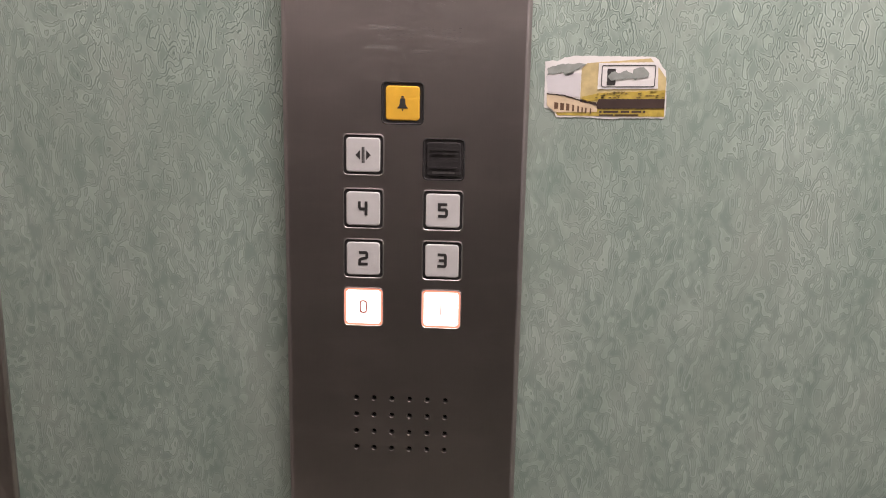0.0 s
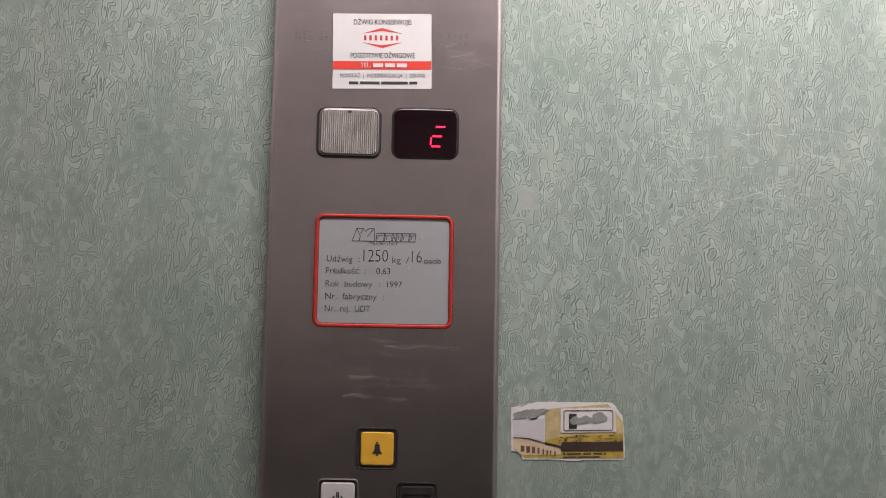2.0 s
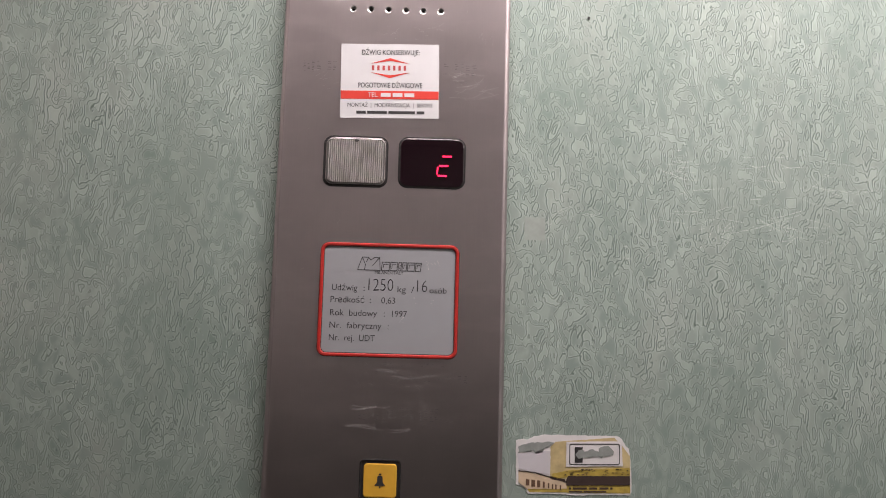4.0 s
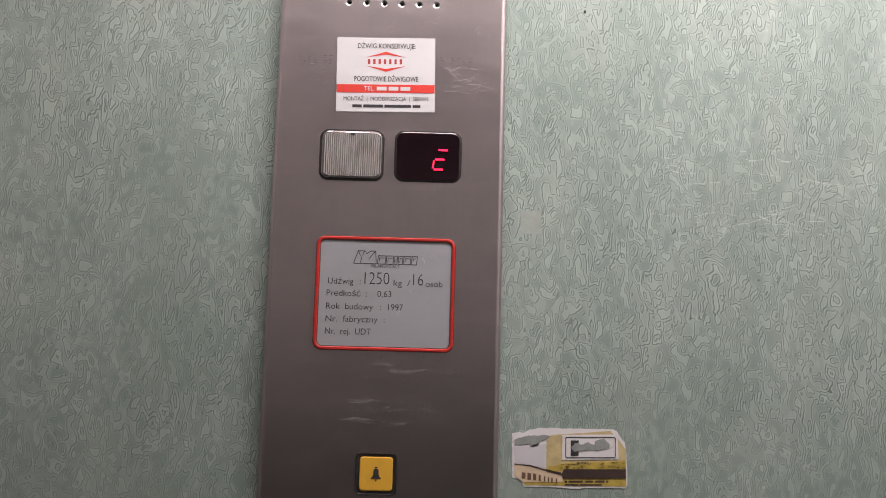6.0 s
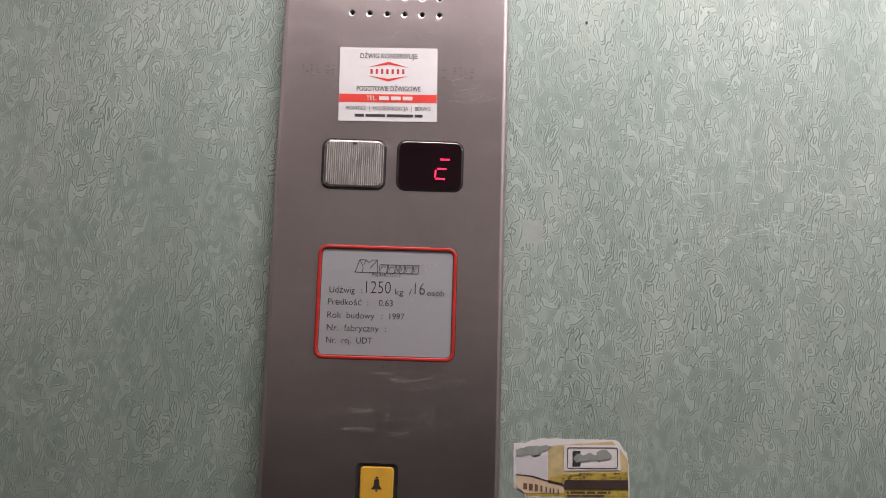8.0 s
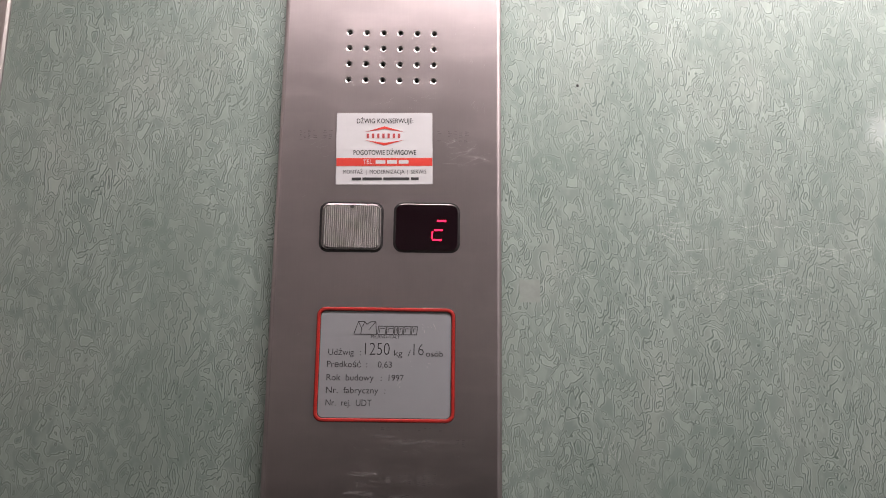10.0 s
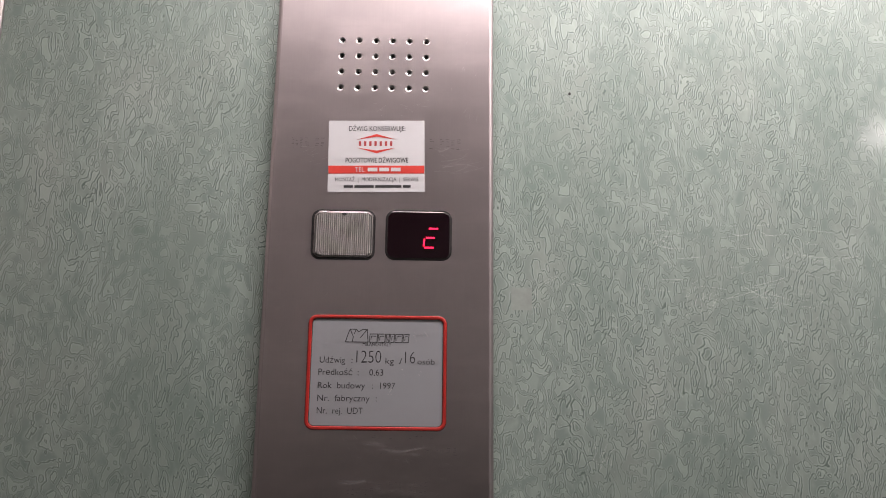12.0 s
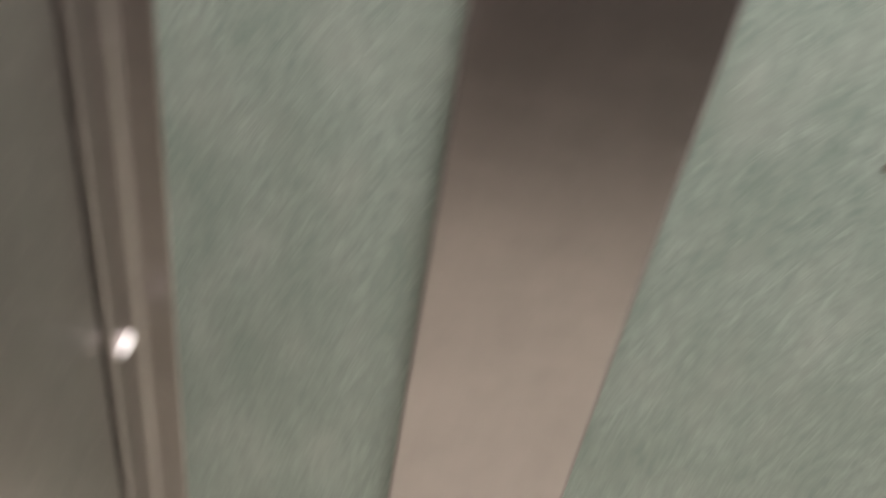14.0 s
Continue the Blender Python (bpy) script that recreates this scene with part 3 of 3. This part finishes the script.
def emergency_light():
    x0, x1, z0, z1 = -0.0588, -0.0028, 1.5074, 1.5520
    lip = window_lip(x0, x1, z0, z1, 0.0070, "emergency_light", "unlit ribbed emergency light window")
    part("lens_base", proud_window(x0, x1, z0, z1, 0.0070, 0.0010, 0.0013), M_LENSBACK, lip)
    part("lens_edge", window_edge(x0, x1, z0, z1, 0.0070, 0.0010), M_BLACKGLOSS, lip, "glossy black edge")
    g = lambda d: rr(x0 + d, x1 - d, z0 + d, z1 - d, 0.0070 - d, 7)
    part("lens_ring", loft([(g(0.0013), -0.0006), (g(0.0013), -0.0012), (g(0.0018), -0.0014), (g(0.0021), -0.0010)], False), M_LIP, lip, "thin dull metal ring")
    bm = bmesh.new()
    n, a0, a1 = 27, x0 + 0.0030, x1 - 0.0030
    step = (a1 - a0) / n
    lo, hi = [], []
    for i in range(n):
        inset = 0.0022 if i in (0, n - 1) else 0.0008 if i in (1, n - 2) else 0.0
        for f, d in ((0.0, 0.0007), (0.14, 0.0016), (0.36, 0.0024), (0.64, 0.0024), (0.86, 0.0016)):
            x = a0 + (i + f) * step
            lo.append([bm.verts.new((x, -d, z0 + 0.0030 + inset)), bm.verts.new((x, -0.0006, z0 + 0.0024 + inset))])
            hi.append([bm.verts.new((x, -d, z1 - 0.0026 - inset)), bm.verts.new((x, -0.0006, z1 - 0.0020 - inset))])
    for k in range(len(lo) - 1):
        for a, b in ((lo[k][0], hi[k][0]), (lo[k][1], lo[k][0]), (hi[k][0], hi[k][1])):
            a2 = lo[k + 1][lo[k].index(a)] if a in lo[k] else hi[k + 1][hi[k].index(a)]
            b2 = lo[k + 1][lo[k].index(b)] if b in lo[k] else hi[k + 1][hi[k].index(b)]
            bm.faces.new((a, a2, b2, b))
    part("ribbed_lens", bm, M_LENS, lip, "grey ribbed plastic lens")
    cx = (x0 + x1) / 2 + 0.0005
    part("lens_screw", slab([(cx + 0.0021 * math.cos(i * math.tau / 12), z1 - 0.0034 + 0.0013 * math.sin(i * math.tau / 12)) for i in range(12)], -0.0027, -0.0009), M_HOLE, lip)


def floor_display():
    x0, x1, z0, z1 = 0.0086, 0.0671, 1.5078, 1.5526
    lip = window_lip(x0, x1, z0, z1, 0.0075, "floor_display", "dark display window with red lit segments")
    part("window", proud_window(x0, x1, z0, z1, 0.0075, 0.0014, 0.0011), M_GLASS, lip, "dark red glossy window")
    part("window_edge", window_edge(x0, x1, z0, z1, 0.0075, 0.0013), M_BLACKGLOSS, lip, "glossy black edge")
    slant = lambda p: (p[0] + (p[1] - 1.525) * 0.19, p[1])
    for (ua, va), (ub, vb) in (((0.0451, 1.5362), (0.0534, 1.5362)), ((0.0440, 1.5276), (0.0521, 1.5276)), ((0.0430, 1.5264), (0.0436, 1.5195)), ((0.0445, 1.5184), (0.0528, 1.5184))):
        bm = bmesh.new()
        stroke(bm, [slant((ua, va)), slant((ub, vb))], 0.0013, -0.0028, 0.0013)
        part("led_segment", bm, M_LED, lip, "lit red segment")


emergency_light()
floor_display()


def scratches(name, groups, y, mat, parent, label, seed):
    """Fine scratches: bundles of short bent strokes."""
    rnd = random.Random(seed)
    bm = bmesh.new()
    for cx, cz, sx, sz, count, length, tilt in groups:
        for _ in range(count):
            x, z = cx + rnd.uniform(-sx, sx), cz + rnd.uniform(-sz, sz)
            a = radians(tilt + rnd.gauss(0, 15))
            ln = length * rnd.uniform(0.3, 1.0)
            bend = rnd.uniform(-0.5, 0.5)
            pts = []
            for k in range(5):
                pts.append((x, z))
                x, z = x + ln / 4 * math.cos(a), z + ln / 4 * math.sin(a)
                a += bend / 4
            stroke(bm, pts, rnd.uniform(0.00008, 0.00022), y, 0.00005)
    ob = part(name, bm, mat, parent, label)
    ob["kind"] = "stuff"
    return ob


scratches("scuffing", [(0.064, 1.612, 0.014, 0.005, 16, 0.012, -14), (0.066, 1.596, 0.016, 0.007, 16, 0.022, 6), (-0.062, 1.605, 0.012, 0.012, 10, 0.010, 10),
                        (0.012, 1.652, 0.030, 0.007, 16, 0.007, 5), (0.020, 1.335, 0.035, 0.006, 7, 0.012, -6), (0.020, 1.302, 0.040, 0.006, 14, 0.006, 4),
                        (0.000, 1.318, 0.075, 0.030, 5, 0.008, -40), (0.075, 1.70, 0.015, 0.03, 8, 0.006, 60), (-0.03, 1.50, 0.05, 0.10, 10, 0.006, 30), (-0.022, 1.340, 0.010, 0.012, 9, 0.004, -60), (0.034, 1.332, 0.006, 0.002, 3, 0.011, -12), (0.083, 1.65, 0.008, 0.012, 8, 0.007, 65)],
          -0.00012, M_SCRATCH, panel, "fine bright scratches", 4)


def label_ghost():
    """Glue ghosts of two removed lines of lettering: columns of short dashes and a few curved smears."""
    rnd = random.Random(31)
    bm = bmesh.new()
    for xa, xb, zc, tall in ((0.008, 0.073, 1.338, 0.0055), (-0.020, 0.054, 1.3065, 0.0105), (0.000, 0.060, 1.3490, 0.0030),
                             (0.046, 0.076, 1.6180, 0.0100), (-0.082, -0.050, 1.6170, 0.0100)):
        x = xa
        while x < xb:
            wide = rnd.uniform(0.0018, 0.0042)
            z = zc + tall / 2
            while z > zc - tall / 2:
                if rnd.random() < 0.62:
                    a = x + rnd.uniform(0, 0.0008)
                    stroke(bm, [(a, z), (a + wide * rnd.uniform(0.5, 1.0), z + rnd.uniform(-0.0003, 0.0003))], rnd.uniform(0.00025, 0.00055), -0.00008, 0.00004)
                z -= rnd.uniform(0.0012, 0.0022)
            x += wide + rnd.choice((0.0012, 0.0020, 0.0060))
    for xa, xb, zc, sag in ((-0.030, -0.004, 1.296, 0.0016), (0.008, 0.026, 1.2945, -0.0012), (-0.026, -0.004, 1.3135, -0.0016), (0.012, 0.044, 1.342, -0.0030), (-0.006, 0.012, 1.3445, 0.0004)):
        for k in range(3):
            off = k * 0.0011 + rnd.uniform(-0.0003, 0.0003)
            stroke(bm, [(xa + (xb - xa) * t / 6, zc - off + sag * math.sin(math.pi * (t / 6 + 0.1 * k))) for t in range(7)], rnd.uniform(0.0002, 0.0005), -0.00006 - 0.00001 * k, 0.00003)
    ob = part("glue_ghost", bm, M_GHOST, panel, "faint glue ghosts of removed lettering")
    ob["kind"] = "stuff"


label_ghost()


# ---- stickers and rating plate on the panel ----
def service_sticker():
    x0, x1, z0, z1 = -0.0474, 0.0421, 1.5706, 1.6403
    w, h = x1 - x0, z1 - z0
    cx, cz = (x0 + x1) / 2, (z0 + z1) / 2
    turn = turned(cx, cz, 1.1)
    st = thing("service_sticker", (cx, 0, z0), "white and red lift service sticker on steel panel", "sticker")
    ring = [turn(p) for p in rr(x0, x1, z0, z1, 0.0007, 3)]
    part("paper", slab(ring, -0.0004, 0.0001), M_PAPER, st, "white glossy paper")
    X, Z = lambda u: x0 + u * w, lambda v: z1 - v * h
    part("red_stripe", bars([(x0 + 0.0003, x1 - 0.0003, Z(0.745), Z(0.635))], -0.0006, 0.0002, turn), M_RED, st, "red stripe")
    words("lettering", "DŹWIG KONSERWUJE:", X(0.21), X(0.80), Z(0.146), h * 0.066, -0.0006, M_INK, st, 0.008, turn)
    words("lettering", "POGOTOWIE DŹWIGOWE", X(0.18), X(0.83), Z(0.592), h * 0.066, -0.0006, M_INK, st, 0.008, turn)
    words("lettering", "MONTAŻ  |  MODERNIZACJA  |  SERWIS", X(0.075), X(0.935), Z(0.852), h * 0.052, -0.0006, M_INK, st, 0.0, turn)
    words("lettering", "TEL.", X(0.28), X(0.385), Z(0.718), h * 0.06, -0.0008, M_PAPER, st, 0.0, turn)
    for rect in [(X(a), X(b), Z(0.715), Z(0.665)) for a, b in ((0.41, 0.51), (0.53, 0.63), (0.65, 0.75))]:
        part("bar", bars([rect], -0.0008, 0.0002, turn), M_PAPER, st, "white bar")
    for rect in [(X(a), X(b), Z(0.942), Z(0.905)) for a, b in ((0.165, 0.26), (0.275, 0.475), (0.49, 0.76), (0.775, 0.855))]:
        part("bar", bars([rect], -0.0006, 0.0002, turn), M_INK, st, "dark bar")
    bm = bmesh.new()
    for sign, vp, vw in ((1, 0.190, 0.268), (-1, 0.462, 0.384)):
        inner = vp + sign * 0.038
        ring = [(X(0.30), Z(vw)), (X(0.50), Z(vp)), (X(0.70), Z(vw)), (X(0.50), Z(inner))]
        slab([turn(p) for p in ring], -0.0006, -0.0004, bm)
    part("emblem", bm, M_RED, st, "red angular emblem")
    for rect in [(X(0.315 + 0.054 * i), X(0.315 + 0.054 * i + 0.024), Z(0.358), Z(0.292)) for i in range(7)]:
        part("bar", bars([rect], -0.0006, 0.0002, turn), M_LOGO, st, "dark red bar")


service_sticker()


def rating_plate():
    x0, x1, z0, z1 = -0.0583, 0.0645, 1.3554, 1.4558
    w, h = x1 - x0, z1 - z0
    cx = (x0 + x1) / 2
    pl = thing("rating_plate", (cx, 0, z0), "grey engraved rating plate in red plastic frame", "rating plate")
    g = lambda d, r: rr(x0 + d, x1 - d, z0 + d, z1 - d, r, 6)
    part("frame", loft([(g(0.0, 0.0075), 0.0003), (g(0.0, 0.0075), -0.0012), (g(0.0007, 0.007), -0.0019), (g(0.0022, 0.0058), -0.0019), (g(0.0030, 0.005), -0.0010), (g(0.0031, 0.005), -0.0001)], False), M_FRAME, pl, "red frame")
    part("plate", slab(g(0.0028, 0.0052), -0.0006, 0.0001), M_PLATE, pl, "grey engraved plate")
    part("frame_gap", loft([(g(-0.0004, 0.0079), 0.0003), (g(-0.0004, 0.0079), -0.0002), (g(0.0001, 0.0074), -0.0002)], False), M_BLACK, pl, "dark gap round the frame")
    part("frame_dirt", loft([(g(0.0030, 0.005), -0.0007), (g(0.0036, 0.0045), -0.00075)], False), M_ENGRAVE, pl, "dark dirt line")
    X, Z = lambda u: x0 + u * w, lambda v: z1 - v * h
    y, k, b = -0.0008, h * 0.054, -0.007

    def put(s, u0, u1, v, cap=k, b=b):
        words("lettering", s, X(u0), X(u1), Z(v), cap, y, M_ENGRAVE, pl, b, None, "engraved words")

    put("Udźwig", 0.090, 0.272, 0.424)
    put(":", 0.318, 0.325, 0.424)
    put("1250", 0.352, 0.530, 0.420, h * 0.108, -0.016)
    put("kg", 0.562, 0.622, 0.428)
    put("/", 0.660, 0.682, 0.428)
    put("16", 0.702, 0.775, 0.420, h * 0.104, -0.016)
    put("osób", 0.792, 0.915, 0.428, h * 0.05)
    put("Prędkość", 0.084, 0.327, 0.530)
    put(":", 0.365, 0.372, 0.530)
    put("0,63", 0.448, 0.548, 0.530)
    put("Rok  budowy", 0.084, 0.420, 0.645)
    put(":", 0.470, 0.477, 0.645)
    put("1997", 0.528, 0.635, 0.645)
    put("Nr.  fabryczny", 0.084, 0.455, 0.755)
    put(":", 0.500, 0.507, 0.755)
    put("Nr.  rej.  UDT", 0.084, 0.410, 0.863)
    put("MILANO-ITALY", 0.395, 0.600, 0.272, h * 0.030)
    # maker's emblem: an outlined peaked block and five outlined blocks
    bm = bmesh.new()
    zb, zt, zm = Z(0.238), Z(0.125), Z(0.165)
    t = 0.00055
    stroke(bm, [(X(0.268), zb), (X(0.300), zt), (X(0.345), zt), (X(0.362), Z(0.15)), (X(0.39), zt), (X(0.425), zt), (X(0.432), zb), (X(0.268), zb)], t, y)
    stroke(bm, [(X(0.300), zt), (X(0.325), Z(0.19)), (X(0.318), zb)], t, y)
    stroke(bm, [(X(0.345), zt), (X(0.330), Z(0.17))], t, y)
    stroke(bm, [(X(0.425), zt), (X(0.395), Z(0.17)), (X(0.375), Z(0.2))], t, y)
    for a, c in ((0.440, 0.495), (0.502, 0.552), (0.560, 0.580), (0.588, 0.618), (0.626, 0.676), (0.684, 0.722)):
        stroke(bm, [(X(a), zb), (X(a + 0.006), zm), (X(c + 0.006), zm), (X(c), zb), (X(a), zb)], t, y)
        stroke(bm, [(X(a + 0.012), Z(0.222)), (X(a + 0.016), Z(0.185)), (X(c - 0.004), Z(0.185))], t * 0.8, y)
    part("emblem", bm, M_ENGRAVE, pl, "engraved outlined emblem")
    scratches("scuffing", [(X(0.80), Z(0.15), 0.006, 0.005, 6, 0.006, -50), (X(0.74), Z(0.48), 0.01, 0.004, 4, 0.004, -30), (X(0.60), Z(0.68), 0.003, 0.003, 4, 0.004, 70)], -0.0009, M_SCRATCH, pl, "small bright scratches", 9)


rating_plate()


# ---- on the green wall ----
def advert_sticker():
    X = lambda px: 0.1190 + (px - 906) * 0.000498
    Y = WALL_Y
    Z = lambda px, py: 1.2905 - (py - 766) * 0.000500 + (px - 906) * 0.000012
    P = lambda pts: [(X(a), Z(a, b)) for a, b in pts]
    ragged = random.Random(21)

    def torn(pts, amount):
        """The outline with a fine ragged edge."""
        out = []
        for (a, b), (c, d) in zip(pts, pts[1:] + pts[:1]):
            n = max(1, int(math.hypot(c - a, d - b) / 4))
            for k in range(n):
                out.append((a + (c - a) * k / n + ragged.uniform(-amount, amount), b + (d - b) * k / n + ragged.uniform(-amount, amount)))
        return out

    st = thing("advert_sticker", (X(1008), Y, Z(1008, 868)), "torn yellow and white advertising sticker on green wall", "sticker")
    outline = [(906, 774), (918, 772), (926, 774), (938, 768), (956, 765), (1010, 766), (1086, 767), (1093, 772), (1098, 781), (1106, 790), (1108, 800), (1110, 830), (1111, 862), (1108, 869),
               (1040, 868), (1024, 870), (985, 867), (928, 866), (924, 858), (916, 852), (907, 850)]
    part("paper", slab(P(torn(outline, 0.55)), Y - 0.0004, Y), M_CARD, st, "white torn paper")
    e = 0.0002

    def patch(name, pts, mat, lift, label=""):
        part(name, slab(P(torn(pts, 2.0) if mat is M_CARDT else torn(pts, 0.35)), Y - 0.0004 - lift * e, Y - 0.0004 - (lift - 1) * e), mat, st, label)

    patch("yellow_field", [(967, 786), (976, 777), (1080, 770), (1094, 784), (1108, 802), (1108, 838), (967, 842)], M_CARDP, 1, "pale yellow field")
    patch("yellow_field", [(970, 832), (1000, 826), (1108, 822), (1108, 838), (996, 838), (970, 842)], M_CARDY, 2, "yellow field")
    patch("yellow_field", [(996, 852), (1108, 850), (1109, 866), (930, 863), (926, 856)], M_CARDY, 1, "yellow foot")
    patch("brown_band", [(998, 836), (1108, 836), (1108, 852), (996, 852), (994, 844)], M_CARDB, 3, "dark brown band")
    patch("brown_band", [(967, 836), (994, 842), (994, 846), (967, 841)], M_CARDB, 2)
    patch("pale_box", [(995, 777), (1093, 776), (1095, 819), (995, 820)], M_CARD, 3)
    bm = bmesh.new()
    stroke(bm, P([(1003, 781), (1087, 781), (1089, 783), (1089, 814), (1087, 816), (1003, 816), (1001, 814), (1001, 783), (1003, 781), (1006, 781)]), 0.0007, Y - 0.0004 - 4 * e)
    part("box_outline", bm, M_INK, st, "thin black outline")
    patch("black_block", [(1010, 786), (1024, 786), (1024, 813), (1010, 813)], M_INK, 4)
    patch("torn_patch", [(1012, 797), (1018, 791), (1030, 793), (1040, 790), (1050, 793), (1058, 786), (1070, 783), (1079, 790), (1079, 800), (1066, 801), (1056, 804), (1040, 802), (1026, 805), (1014, 804)], M_CARDT, 5, "torn grey patch")
    patch("torn_patch", [(911, 786), (918, 783), (930, 780), (944, 778), (950, 780), (962, 776), (974, 778), (962, 785), (952, 790), (940, 797), (936, 792), (924, 794), (914, 796)], M_CARDT, 2, "torn grey patch")
    for a, b, c in ((910, 922, 784), (940, 952, 783), (956, 968, 785), (909, 919, 794), (925, 934, 793), (940, 952, 795)):
        patch("bar", [(a, c), (b, c - 0.5), (b, c + 1.5), (a, c + 2)], M_CARDT, 1, "grey bar")
    patch("sky_print", [(908, 798), (966, 792), (966, 834), (912, 824)], M_CARDSKY, 1, "pale printed sky")
    # printed house front with dark windows
    patch("house_print", [(911, 828), (926, 828), (968, 838), (996, 848), (996, 858), (926, 858), (911, 846)], M_HOUSE, 2, "printed house front")
    for a, b, c, d in ((924, 932, 840, 852), (934, 942, 841, 854), (944, 951, 842, 855), (954, 959, 844, 856), (963, 967, 846, 857), (970, 974, 848, 858), (976, 980, 849, 859), (984, 988, 850, 860)):
        part("printed_window", slab(P([(a, c + 1), (b - 1.5, c + 2), (b - 1.5, d), (a, d)]), Y - 0.0004 - 3 * e, Y - 0.0004 - 2 * e), M_CARDW, st, "dark printed window")
    patch("roof_line", [(911, 826), (940, 829), (996, 846), (996, 847.5), (940, 831), (911, 827.5)], M_CARDB, 3)
    for a, b in ((1000, 1004), (1007, 1032), (1036, 1050), (1054, 1070), (1073, 1077)):
        part("bar", slab(P([(a, 859), (b, 859), (b, 855.5), (a, 855.5)]), Y - 0.0004 - 2 * e, Y - 0.0004 - e), M_CARDB, st, "dark bar")
    for a, b in ((1000, 1024), (1026, 1066)):
        part("bar", slab(P([(a, 864), (b, 864), (b, 861.5), (a, 861.5)]), Y - 0.0004 - 2 * e, Y - 0.0004 - e), M_CARDB, st, "dark bar")
    rnd = random.Random(6)
    bm = bmesh.new()
    for _ in range(46):
        a, b = rnd.uniform(992, 1106), rnd.choice((824, 826, 827, 830, 833))
        slab(P([(a, b), (a + rnd.uniform(1, 5), b), (a + rnd.uniform(1, 5), b + 1.2), (a, b + 0.9)]), Y - 0.0004 - 4 * e, Y - 0.0004 - 3 * e, bm)
    part("flaked_print", bm, M_CARDB, st)


advert_sticker()


def wall_screw():
    x, z, y = 0.2740, 0.8177, WALL_Y
    sc = thing("wall_screw", (x, y, z), "small rusty screw in a chipped spot of green wall", "screw")
    circ = lambda r, n=20: [(x + r * math.cos(i * math.tau / n), z + r * math.sin(i * math.tau / n)) for i in range(n)]
    part("head", loft([(circ(0.0050), y), (circ(0.0050), y - 0.0008), (circ(0.0036), y - 0.0016)], True), M_RUST, sc, "rusty screw head")
    bm = bmesh.new()
    for a0, a1, r in ((-60, 70, 0.026), (150, 230, 0.011), (80, 130, 0.024)):
        stroke(bm, [(x + 0.008 + r * math.cos(radians(a0 + (a1 - a0) * i / 9)), z + 0.75 * r * math.sin(radians(a0 + (a1 - a0) * i / 9))) for i in range(10)], 0.0016, y - 0.00015)
    part("chipped_ring", bm, M_SCUFF, sc, "pale scuffed ring")


wall_screw()

spot = thing("paint_speck", (0.1809, WALL_Y, 1.6762), "tiny black speck on green wall", "speck")
part("speck", slab([(0.1809 + 0.0013 * math.cos(i * math.tau / 10), 1.6762 + 0.0016 * math.sin(i * math.tau / 10)) for i in range(10)], WALL_Y - 0.0006, WALL_Y), M_HOLE, spot)

marks = thing("wall_scuffs", (0.25, WALL_Y, 1.2), "fine pale scuffs and scratches on green wall", "scratches")
scratches("scuffing", [(0.2985, 1.473, 0.014, 0.012, 26, 0.010, 50), (0.2015, 1.331, 0.012, 0.012, 24, 0.010, 65), (0.2645, 1.536, 0.016, 0.006, 14, 0.014, 0),
                        (0.36, 1.485, 0.035, 0.006, 12, 0.030, -4), (0.37, 1.468, 0.03, 0.012, 12, 0.018, 10), (0.30, 1.50, 0.10, 0.06, 16, 0.008, 20),
                        (0.155, 1.47, 0.02, 0.02, 8, 0.006, 0), (-0.14, 1.60, 0.02, 0.02, 5, 0.006, 40), (0.33, 1.25, 0.02, 0.03, 8, 0.012, 70), (0.25, 1.12, 0.06, 0.06, 12, 0.008, 60), (0.33, 1.53, 0.09, 0.03, 16, 0.045, -3), (0.30, 1.485, 0.06, 0.012, 9, 0.035, 3), (0.17, 1.49, 0.02, 0.008, 7, 0.016, 25), (0.40, 1.52, 0.03, 0.01, 5, 0.05, -6)],
          WALL_Y - 0.00012, M_SCUFF, marks, "pale scratches", 12)

tape = thing("tape_mark", (0.134, WALL_Y, 1.464), "pale square of old tape glue on green wall", "tape mark")
part("residue", slab(rr(0.1235, 0.1425, 1.4645, 1.4855, 0.001, 2), WALL_Y - 0.0001, WALL_Y + 0.0003), M_TAPE, tape)
